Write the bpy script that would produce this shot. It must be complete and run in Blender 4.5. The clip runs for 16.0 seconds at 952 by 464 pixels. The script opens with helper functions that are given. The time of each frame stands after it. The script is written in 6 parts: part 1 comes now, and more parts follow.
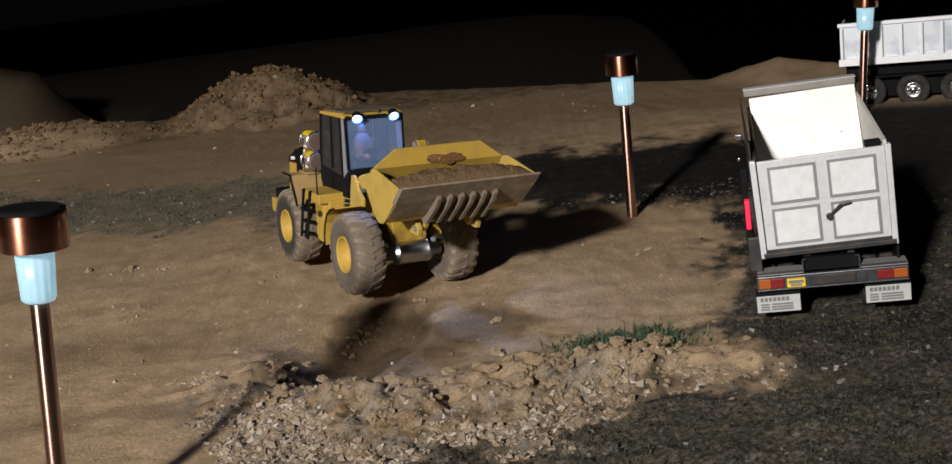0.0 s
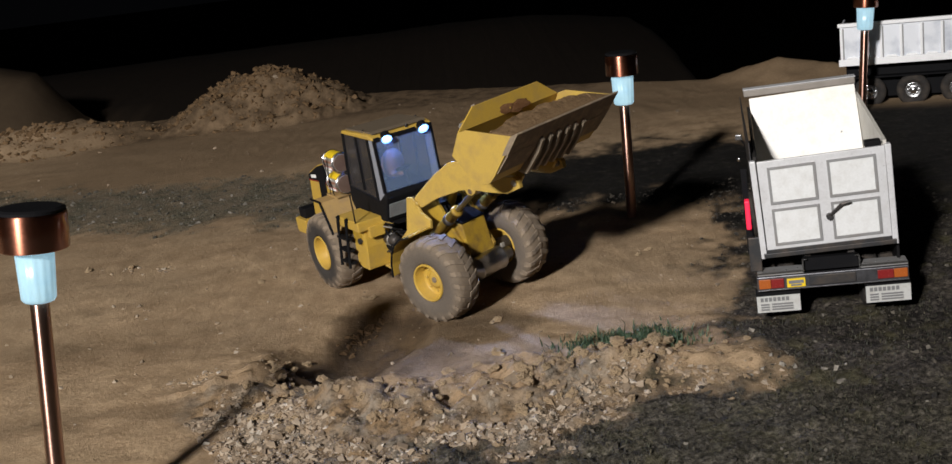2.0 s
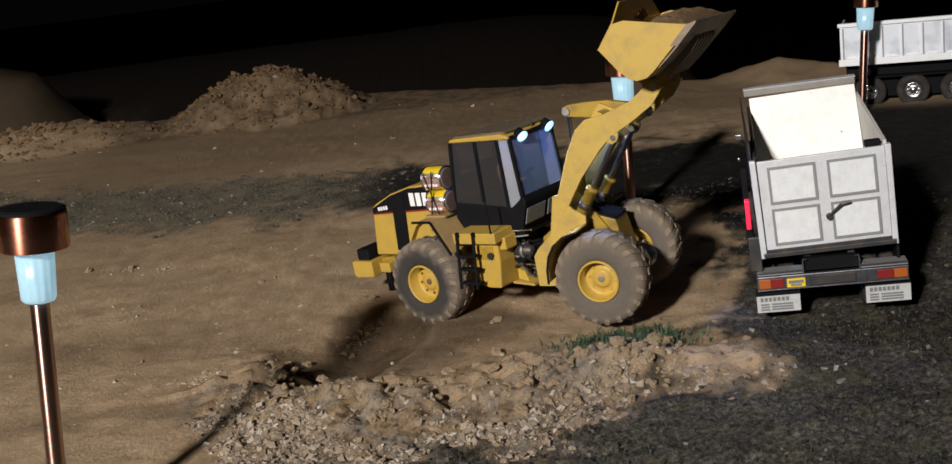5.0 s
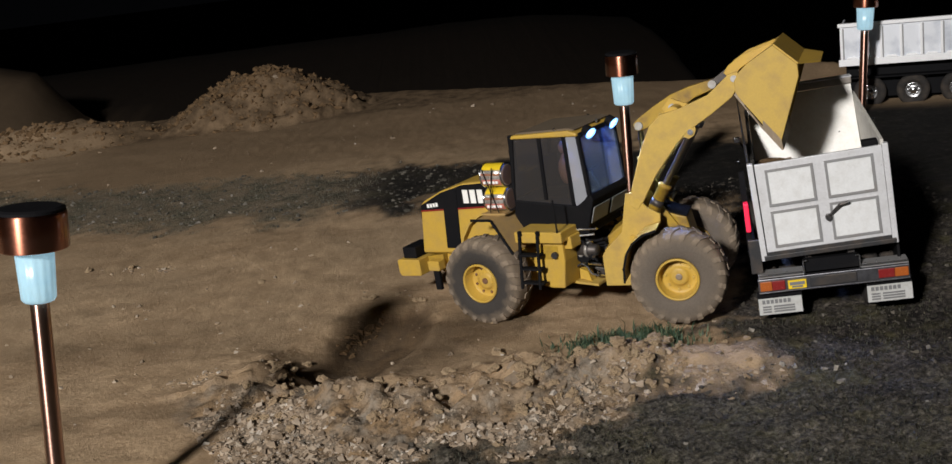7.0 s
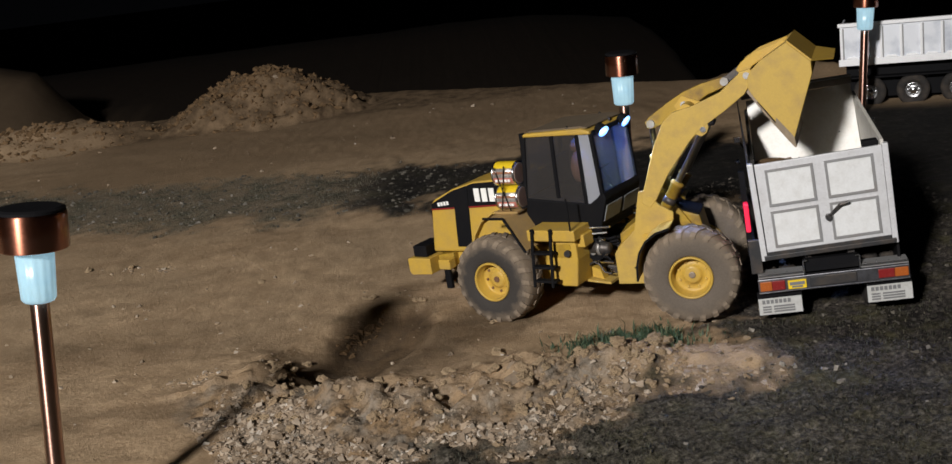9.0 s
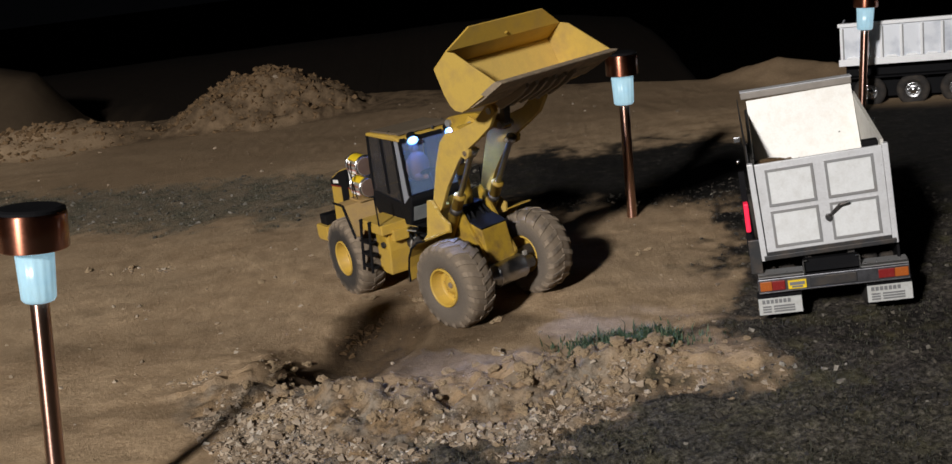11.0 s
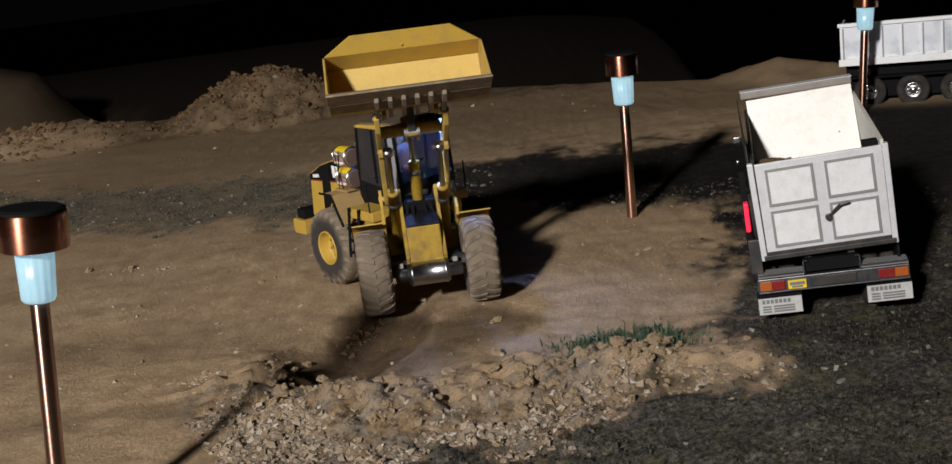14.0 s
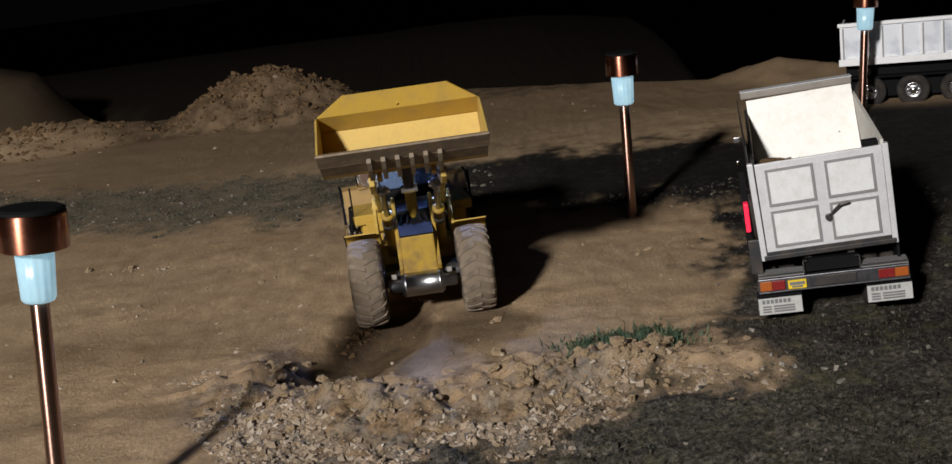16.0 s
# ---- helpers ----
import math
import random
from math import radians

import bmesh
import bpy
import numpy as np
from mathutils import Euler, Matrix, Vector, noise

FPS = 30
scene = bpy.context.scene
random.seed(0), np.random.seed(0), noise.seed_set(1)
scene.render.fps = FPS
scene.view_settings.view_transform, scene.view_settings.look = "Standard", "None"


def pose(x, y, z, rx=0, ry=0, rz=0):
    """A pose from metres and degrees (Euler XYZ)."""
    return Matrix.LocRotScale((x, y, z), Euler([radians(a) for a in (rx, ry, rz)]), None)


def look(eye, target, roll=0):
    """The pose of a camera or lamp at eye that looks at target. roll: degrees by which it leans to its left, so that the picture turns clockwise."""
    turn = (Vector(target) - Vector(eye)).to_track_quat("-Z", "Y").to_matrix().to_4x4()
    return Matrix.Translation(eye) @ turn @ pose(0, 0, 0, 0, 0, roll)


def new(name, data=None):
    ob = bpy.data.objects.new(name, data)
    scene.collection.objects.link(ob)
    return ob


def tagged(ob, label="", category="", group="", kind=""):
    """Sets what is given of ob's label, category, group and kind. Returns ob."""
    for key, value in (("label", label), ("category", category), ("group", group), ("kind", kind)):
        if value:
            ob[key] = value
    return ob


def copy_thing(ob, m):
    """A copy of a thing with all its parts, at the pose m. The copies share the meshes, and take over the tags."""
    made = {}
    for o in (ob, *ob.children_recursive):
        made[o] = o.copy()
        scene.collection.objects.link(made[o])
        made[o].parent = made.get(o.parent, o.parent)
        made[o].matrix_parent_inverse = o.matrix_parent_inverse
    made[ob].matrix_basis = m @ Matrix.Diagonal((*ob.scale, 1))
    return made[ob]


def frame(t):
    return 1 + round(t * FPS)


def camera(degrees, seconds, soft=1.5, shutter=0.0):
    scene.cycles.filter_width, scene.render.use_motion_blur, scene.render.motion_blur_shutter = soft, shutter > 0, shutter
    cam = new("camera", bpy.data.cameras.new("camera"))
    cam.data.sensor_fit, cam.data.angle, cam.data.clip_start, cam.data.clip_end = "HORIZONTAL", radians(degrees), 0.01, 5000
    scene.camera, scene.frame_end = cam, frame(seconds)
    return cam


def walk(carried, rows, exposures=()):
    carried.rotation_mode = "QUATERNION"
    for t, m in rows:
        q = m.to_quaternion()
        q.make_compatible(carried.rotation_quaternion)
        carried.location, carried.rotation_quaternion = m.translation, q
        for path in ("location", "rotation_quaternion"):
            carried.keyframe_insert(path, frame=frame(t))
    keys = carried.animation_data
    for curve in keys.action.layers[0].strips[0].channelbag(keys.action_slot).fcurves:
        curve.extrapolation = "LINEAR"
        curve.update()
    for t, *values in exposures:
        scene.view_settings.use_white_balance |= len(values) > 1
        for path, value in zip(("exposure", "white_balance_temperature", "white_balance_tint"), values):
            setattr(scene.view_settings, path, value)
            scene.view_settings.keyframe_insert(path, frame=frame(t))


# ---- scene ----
cam = camera(44.85, 16.0, soft=1.45)
EYE = pose(0, 0, 0.5236, 90 - 15.12, 0, 0) @ pose(0, 0, 0, 0, 0, -7.39)
walk(cam, [(0.0, EYE), (16.0, EYE)], exposures=((0.0, 0.06, 6500, 10), (4.0, 0.04, 6500, 10), (6.5, -0.1, 6500, 10), (16.0, -0.12, 6500, 10)))

# ---- night sky and the flood lamp behind the camera ----
world = bpy.data.worlds.new("night")
scene.world = world
world.use_nodes = True
world.node_tree.nodes["Background"].inputs[0].default_value = (0.8, 0.85, 1.0, 1)
world.node_tree.nodes["Background"].inputs[1].default_value = 0.0015

FLOOD = Vector((-2.38, -3.5, 2.75))
flood_data = bpy.data.lights.new("flood_lamp", "SPOT")
flood_data.energy = 2100
flood_data.color = (1.0, 0.972, 0.95)
flood_data.shadow_soft_size = 0.23
flood_data.spot_size = radians(52)
flood_data.spot_blend = 0.6
flood = new("flood_lamp", flood_data)
flood.matrix_world = look(FLOOD, (-1.32, 1.92, 0.0))


# ---- materials ----
def nodes_of(name):
    m = bpy.data.materials.new(name)
    m.use_nodes = True
    return m, m.node_tree.nodes, m.node_tree.links, m.node_tree.nodes["Principled BSDF"]


def ramp(nd, lk, fac, stops):
    r = nd.new("ShaderNodeValToRGB")
    while len(r.color_ramp.elements) < len(stops):
        r.color_ramp.elements.new(0.5)
    for e, (p, c) in zip(r.color_ramp.elements, stops):
        e.position, e.color = p, (*c, 1)
    lk.new(fac, r.inputs[0])
    return r.outputs[0]


def noise_tex(nd, lk, scale, detail=6, rough=0.6, coord="Object"):
    tc = nd.new("ShaderNodeTexCoord")
    n = nd.new("ShaderNodeTexNoise")
    n.inputs["Scale"].default_value, n.inputs["Detail"].default_value, n.inputs["Roughness"].default_value = scale, detail, rough
    lk.new(tc.outputs[coord], n.inputs["Vector"])
    return n.outputs[0]


def mix(nd, lk, fac, a, b):
    n = nd.new("ShaderNodeMix")
    n.data_type = "RGBA"
    for sock, v in ((n.inputs[0], fac), (n.inputs[6], a), (n.inputs[7], b)):
        if isinstance(v, (int, float)):
            sock.default_value = v
        elif isinstance(v, tuple):
            sock.default_value = (*v, 1)
        else:
            lk.new(v, sock)
    return n.outputs[2]


def bump(nd, lk, b, height, strength, dist):
    n = nd.new("ShaderNodeBump")
    n.inputs["Strength"].default_value, n.inputs["Distance"].default_value = strength, dist
    lk.new(height, n.inputs["Height"])
    lk.new(n.outputs[0], b.inputs["Normal"])


def surface(name, col, rough=0.5, metal=0.0, dirt=(0.2, 0.14, 0.09), amount=0.35, scale=45, fine=400, relief=0.0003, spec=0.5):
    """Paint, metal, rubber or plastic with dust in patches and a fine grain."""
    m, nd, lk, b = nodes_of(name)
    patch = ramp(nd, lk, noise_tex(nd, lk, scale), [(0.45, (0, 0, 0)), (0.75, (1, 1, 1))])
    grain = noise_tex(nd, lk, fine, 3)
    shade = mix(nd, lk, grain, tuple(c * 0.88 for c in col), tuple(min(1, c * 1.1) for c in col))
    f = nd.new("ShaderNodeMath")
    f.operation = "MULTIPLY"
    lk.new(patch, f.inputs[0])
    f.inputs[1].default_value = amount
    lk.new(mix(nd, lk, f.outputs[0], shade, dirt), b.inputs["Base Color"])
    lk.new(ramp(nd, lk, grain, [(0.2, (rough * 0.85,) * 3), (0.8, (min(1, rough * 1.2),) * 3)]), b.inputs["Roughness"])
    b.inputs["Metallic"].default_value = metal
    b.inputs["Specular IOR Level"].default_value = spec
    bump(nd, lk, b, grain, 0.4, relief)
    return m


def glowing(name, col, strength):
    m, nd, lk, b = nodes_of(name)
    b.inputs["Base Color"].default_value = (*col, 1)
    b.inputs["Emission Color"].default_value = (*col, 1)
    b.inputs["Emission Strength"].default_value = strength
    return m


def earth(name, dark, mid, light, scale, relief):
    m, nd, lk, b = nodes_of(name)
    big, fine = noise_tex(nd, lk, scale), noise_tex(nd, lk, scale * 14, 8, 0.7)
    c = ramp(nd, lk, fine, [(0.3, dark), (0.5, mid), (0.72, light)])
    lk.new(mix(nd, lk, ramp(nd, lk, big, [(0.35, (0, 0, 0)), (0.7, (0.6, 0.6, 0.6))]), c, light), b.inputs["Base Color"])
    b.inputs["Roughness"].default_value = 0.95
    b.inputs["Specular IOR Level"].default_value = 0.1
    bump(nd, lk, b, fine, 0.7, relief)
    return m


YELLOW = surface("yellow_paint", (0.48, 0.305, 0.05), 0.45, amount=0.5, dirt=(0.3, 0.205, 0.09), spec=0.3)
PALE_YELLOW = surface("worn_pale_yellow", (0.58, 0.4, 0.11), 0.5, amount=0.4, dirt=(0.42, 0.29, 0.11), spec=0.3)
DUSTY_YELLOW = surface("dusty_yellow_paint", (0.47, 0.315, 0.07), 0.5, amount=0.7, dirt=(0.3, 0.2, 0.08), spec=0.25)
MUSTARD = surface("dirty_mustard_paint", (0.36, 0.225, 0.025), 0.5, amount=0.9, dirt=(0.15, 0.09, 0.035), scale=60, spec=0.3)
DUSTY_FENDER = surface("mud_caked_fender", (0.36, 0.235, 0.09), 0.75, amount=0.8, dirt=(0.25, 0.175, 0.095), scale=60, spec=0.15)
DARK_RUBBER = surface("dark_rubber", (0.03, 0.027, 0.025), 0.85, amount=0.35, dirt=(0.14, 0.105, 0.075), spec=0.2)
DARK_CHROME = surface("dark_chrome", (0.4, 0.4, 0.41), 0.3, 1.0, amount=0.25, relief=0.00002)
BLADE = surface("worn_blade_steel", (0.22, 0.168, 0.112), 0.75, 0.05, amount=0.9, dirt=(0.4, 0.3, 0.19), scale=70, relief=0.0012)
BLACK = surface("black_plastic", (0.008, 0.008, 0.009), 0.6, amount=0.06, dirt=(0.05, 0.04, 0.03), spec=0.05)
DUSTY_ROOF = surface("dusty_roof", (0.12, 0.092, 0.062), 0.8, amount=0.5, dirt=(0.16, 0.12, 0.08), spec=0.15)
WORN = surface("worn_tan_steel", (0.25, 0.2, 0.145), 0.55, 0.3, amount=0.4)
DARK = surface("dark_steel", (0.05, 0.05, 0.052), 0.5, 0.6, amount=0.4)
RUBBER = surface("dusty_rubber", (0.12, 0.094, 0.07), 0.95, amount=1.0, dirt=(0.255, 0.195, 0.135), scale=30, relief=0.0006)
RUST = surface("rusty_hub", (0.12, 0.05, 0.02), 0.7, amount=0.4)
STEEL = surface("worn_steel", (0.34, 0.33, 0.31), 0.42, 0.5, amount=0.6, dirt=(0.16, 0.12, 0.085))
CHROME = surface("chrome", (0.75, 0.75, 0.76), 0.24, 1.0, amount=0.08, relief=0.00001)


def copper_mat(name, col, rough, coat):
    """Brushed plated metal under a clear lacquer."""
    m = surface(name, col, rough, 1.0, amount=0.0, scale=30, relief=0.0)
    nd, lk = m.node_tree.nodes, m.node_tree.links
    tang = nd.new("ShaderNodeTangent")
    tang.direction_type, tang.axis = "RADIAL", "Z"
    b = nd["Principled BSDF"]
    lk.new(tang.outputs[0], b.inputs["Tangent"])
    b.inputs["Anisotropic"].default_value, b.inputs["Anisotropic Rotation"].default_value = 0.95, 0.25
    b.inputs["Coat Weight"].default_value, b.inputs["Coat Roughness"].default_value = coat, 0.1
    return m


COPPER = copper_mat("copper_plated_metal", (0.47, 0.185, 0.115), 0.42, 1.0)
POLE_COPPER = copper_mat("worn_copper_tube", (0.66, 0.39, 0.3), 0.42, 1.0)
WHITE = surface("white_panel", (0.86, 0.85, 0.81), 0.38, amount=0.16, dirt=(0.35, 0.29, 0.22), scale=38)
ALU = surface("aluminium", (0.71, 0.71, 0.72), 0.3, 0.25, amount=0.25, dirt=(0.34, 0.31, 0.27), scale=60, relief=0.00005)
GREY = surface("grey_trim", (0.27, 0.27, 0.27), 0.5, 0.3, amount=0.3)
PALE_LENS = surface("pale_lamp_lens", (0.3, 0.28, 0.25), 0.3, amount=0.5)
RED = surface("red_lens", (0.2, 0.016, 0.016), 0.25, amount=0.1)
ORANGE = surface("orange_lens", (0.36, 0.09, 0.016), 0.25, amount=0.1)
PLATE = surface("yellow_plate", (0.75, 0.52, 0.02), 0.4, amount=0.1)
INK = surface("dark_print", (0.16, 0.16, 0.16), 0.6, amount=0.0)
LABEL = surface("pink_label", (0.5, 0.17, 0.13), 0.4, amount=0.2)
SOIL = earth("loose_soil", (0.036, 0.021, 0.01), (0.135, 0.084, 0.043), (0.235, 0.152, 0.083), 26, 0.004)


def tyre_mat(name, side, edge):
    """Rubber whose sidewall stays darker than its dust-caked tread."""
    m, nd, lk, b = nodes_of(name)
    sep = nd.new("ShaderNodeSeparateXYZ")
    flat_ = nd.new("ShaderNodeCombineXYZ")
    lk.new(nd.new("ShaderNodeTexCoord").outputs["Object"], sep.inputs[0])
    lk.new(sep.outputs[0], flat_.inputs[0])
    lk.new(sep.outputs[2], flat_.inputs[2])
    size = nd.new("ShaderNodeVectorMath")
    size.operation = "LENGTH"
    lk.new(flat_.outputs[0], size.inputs[0])
    wob = nd.new("ShaderNodeMath")
    wob.operation = "MULTIPLY_ADD"
    patch = noise_tex(nd, lk, 55, 6, 0.65)
    lk.new(patch, wob.inputs[0])
    wob.inputs[1].default_value = 0.022
    lk.new(size.outputs["Value"], wob.inputs[2])
    ring = nd.new("ShaderNodeMapRange")
    ring.inputs["From Min"].default_value, ring.inputs["From Max"].default_value = edge + 0.004, edge + 0.02
    lk.new(wob.outputs[0], ring.inputs["Value"])
    grain = noise_tex(nd, lk, 420, 4)
    dust = mix(nd, lk, patch, (0.12, 0.093, 0.067), (0.23, 0.177, 0.125))
    bare = mix(nd, lk, grain, tuple(c * 0.8 for c in side), tuple(c * 1.25 for c in side))
    lk.new(mix(nd, lk, ring.outputs[0], bare, dust), b.inputs["Base Color"])
    b.inputs["Roughness"].default_value, b.inputs["Specular IOR Level"].default_value = 0.92, 0.2
    bump(nd, lk, b, grain, 0.4, 0.0005)
    return m


FRONT_TYRE = tyre_mat("front_tyre_rubber", (0.115, 0.094, 0.074), 0.05)
REAR_TYRE = tyre_mat("rear_tyre_rubber", (0.042, 0.037, 0.033), 0.049)
BLUE_LED = glowing("blue_white_led", (0.27, 0.42, 1.0), 5200)
LED_RIM = glowing("lens_glare_glow", (0.2, 0.44, 1.0), 3.2)
RED_GLOW = glowing("lit_red_lens", (1.0, 0.02, 0.07), 0.32)
PRINT = surface("printed_panel", (0.46, 0.46, 0.44), 0.6, amount=0.5, dirt=(0.28, 0.25, 0.21), scale=140)
CAB_LED = glowing("blue_cab_led", (0.04, 0.17, 1.0), 14)


def glass_mat(name, col, rough, alpha):
    m, nd, lk, b = nodes_of(name)
    b.inputs["Base Color"].default_value = (*col, 1)
    b.inputs["Roughness"].default_value = rough
    b.inputs["Alpha"].default_value = alpha
    b.inputs["Specular IOR Level"].default_value = 0.15
    return m


BED_WHITE = surface("scuffed_white_bed", (0.79, 0.77, 0.72), 0.4, amount=0.4, dirt=(0.6, 0.52, 0.42), scale=75)
# Right bed wall: white with shade mixed in, which also cuts bounce light.
BED_SIDE = surface("shaded_white_side", (0.52, 0.5, 0.45), 0.5, amount=0.5, dirt=(0.36, 0.31, 0.25), scale=60)
# Black for soil crumbs and for the left inner wall's painted shade.
DARK_BED = surface("bed_shade_and_crumb_black", (0.02, 0.019, 0.018), 0.6, amount=0.3, dirt=(0.06, 0.05, 0.04), scale=60, spec=0.2)
CAP_METAL = surface("scuffed_cap_metal", (0.27, 0.24, 0.21), 0.5, 0.2, amount=0.7, dirt=(0.2, 0.18, 0.155), scale=50)
# Both glass colours hold light: blue LED haze in front, pale reflection beside.
CAB_GLASS = glass_mat("led_haze_glass", (0.2, 0.29, 0.48), 0.25, 0.3)
SIDE_HAZE = glass_mat("pale_reflection_glass", (0.36, 0.37, 0.4), 0.25, 0.55)
BUMPER = surface("dark_polished_steel", (0.2, 0.2, 0.215), 0.36, 0.9, amount=0.6, dirt=(0.05, 0.047, 0.045), scale=70)
# Panel-sized blue-grey patches paint reflections into the silver.
TRAILER_WHITE = surface("reflection_patched_silver", (0.8, 0.82, 0.86), 0.22, 0.0, amount=0.85, dirt=(0.3, 0.34, 0.42), scale=14)
RIB_SILVER = surface("bright_rib", (0.95, 0.95, 0.96), 0.3, 0.0, amount=0.12, dirt=(0.4, 0.4, 0.4))
# The lower pane's pale reflection is painted as its base colour.
LOW_GLASS = surface("painted_reflection_pane", (0.19, 0.2, 0.205), 0.4, amount=0.5, dirt=(0.1, 0.1, 0.1), scale=60)
PANEL = surface("white_gate_panel", (0.68, 0.685, 0.68), 0.3, amount=0.35, dirt=(0.42, 0.4, 0.36), scale=70)
TINTED = glass_mat("tinted_glass", (0.05, 0.046, 0.044), 0.2, 0.46)
LAMP_GLASS, nd, lk, b = nodes_of("frosted_lamp_glass")
b.inputs["Base Color"].default_value = (0.42, 0.62, 0.7, 1)
b.inputs["Roughness"].default_value = 0.3
b.inputs["Transmission Weight"].default_value = 0.5
lk.new(ramp(nd, lk, noise_tex(nd, lk, 60), [(0.3, (0.45, 0.7, 0.82)), (0.7, (0.7, 0.92, 1.0))]), b.inputs["Emission Color"])
b.inputs["Emission Strength"].default_value = 0.28


# ---- building helpers ----
def part(name, bm, material, parent=None, label="", smooth=False, bev=0.0):
    me = bpy.data.meshes.new(name)
    bmesh.ops.recalc_face_normals(bm, faces=bm.faces)
    bm.to_mesh(me)
    bm.free()
    if smooth:
        me.polygons.foreach_set("use_smooth", [True] * len(me.polygons))
    me.materials.append(material)
    ob = new(name, me)
    ob.parent = parent
    if bev:
        md = ob.modifiers.new("bevel", "BEVEL")
        md.width, md.segments, md.limit_method = bev, 2, "ANGLE"
    if label:
        ob["label"] = label
    return ob


def box(bm, x0, x1, y0, y1, z0, z1, m=None):
    m = m or Matrix()
    v = [bm.verts.new(m @ Vector((x, y, z))) for x in (x0, x1) for y in (y0, y1) for z in (z0, z1)]
    for f in ((0, 1, 3, 2), (4, 6, 7, 5), (0, 4, 5, 1), (2, 3, 7, 6), (0, 2, 6, 4), (1, 5, 7, 3)):
        bm.faces.new([v[i] for i in f])
    return bm


def boxes(*rows):
    bm = bmesh.new()
    for r in rows:
        box(bm, *r)
    return bm


def slab(bm, outline, y0, y1):
    """A plate with an outline in x and z, from y0 to y1."""
    a = [bm.verts.new((x, y0, z)) for x, z in outline]
    c = [bm.verts.new((x, y1, z)) for x, z in outline]
    n = len(outline)
    bm.faces.new(a)
    bm.faces.new(c[::-1])
    for i in range(n):
        bm.faces.new((a[i], a[(i + 1) % n], c[(i + 1) % n], c[i]))
    return bm


def slabs(outline, *spans):
    bm = bmesh.new()
    for y0, y1 in spans:
        slab(bm, outline, y0, y1)
    return bm


def sheet(bm, path, y0, y1, thick):
    """A folded sheet along a path in x and z."""
    p = [Vector((x, z)) for x, z in path]
    up = []
    for i in range(len(p)):
        d = (p[min(i + 1, len(p) - 1)] - p[max(i - 1, 0)]).normalized()
        up.append(p[i] + Vector((-d.y, d.x)) * thick)
    return slab(bm, [tuple(v) for v in p] + [tuple(v) for v in up[::-1]], y0, y1)


def lathe(bm, profile, n=32, m=None, ring=False):
    """Turns a profile of (radius, height) about z."""
    m = m or Matrix()
    rings = [[bm.verts.new(m @ Vector((r * math.cos(a), r * math.sin(a), h))) for a in [2 * math.pi * k / n for k in range(n)]] for r, h in profile]
    for a, c in zip(rings, rings[1:] + (rings[:1] if ring else [])):
        for k in range(n):
            bm.faces.new((a[k], a[(k + 1) % n], c[(k + 1) % n], c[k]))
    if ring:
        return bm
    bm.faces.new(rings[0][::-1])
    bm.faces.new(rings[-1])
    return bm


def rod(bm, a, c, r, n=14, r2=None):
    a, c = Vector(a), Vector(c)
    m = Matrix.Translation(a) @ (c - a).to_track_quat("Z", "Y").to_matrix().to_4x4()
    return lathe(bm, [(r, 0), (r if r2 is None else r2, (c - a).length)], n, m)


def blob(bm, centre, size, seed, rough=0.35, sub=2):
    """An uneven lump."""
    v = bmesh.ops.create_icosphere(bm, subdivisions=sub, radius=1)["verts"]
    off = Vector((seed * 1.7, seed * 3.1, seed * 0.7))
    for w in v:
        k = 1 + rough * noise.noise(w.co * 1.3 + off) + rough * 0.5 * noise.noise(w.co * 3.1 + off)
        w.co = Vector(centre) + Vector((w.co.x * size[0], w.co.y * size[1], w.co.z * size[2])) * k
    return bm


def empty(name):
    ob = new(name)
    ob.empty_display_size = 0.02
    return ob


# ---- the ground: one sheet ----
def nz(x, y, s, seed=0.0):
    return noise.fractal(Vector((x * s, y * s, seed)), 0.9, 2.1, 4)


def seg_dist(x, y, a, c):
    dx, dy = c[0] - a[0], c[1] - a[1]
    k = max(0.0, min(1.0, ((x - a[0]) * dx + (y - a[1]) * dy) / (dx * dx + dy * dy)))
    return math.hypot(x - a[0] - k * dx, y - a[1] - k * dy), k


def smooth(e0, e1, v):
    k = max(0.0, min(1.0, (v - e0) / (e1 - e0)))
    return k * k * (3 - 2 * k)


RIDGE = [(-0.30, 1.36), (-0.235, 1.3), (-0.17, 1.24), (-0.09, 1.215), (0.0, 1.225), (0.06, 1.25), (0.13, 1.25), (0.2, 1.265), (0.3, 1.235)]
BAND = [(-3.5, 3.6), (-1.07, 2.66), (-0.78, 2.55), (0.15, 2.33), (0.5, 2.23), (0.75, 2.1), (2.5, 1.5)]


def line_dist(x, y, pts):
    return min(seg_dist(x, y, a, c)[0] for a, c in zip(pts, pts[1:]))


def mound(x, y, cx, cy, rx, ry, h, seed):
    d = math.hypot((x - cx) / rx, (y - cy) / ry)
    if d > 1.6:
        return 0.0
    return h * max(0.0, 1 - d ** 1.5 + 0.22 * nz(x, y, 8, seed) + 0.13 * nz(x, y, 19, seed + 3)) ** 0.95


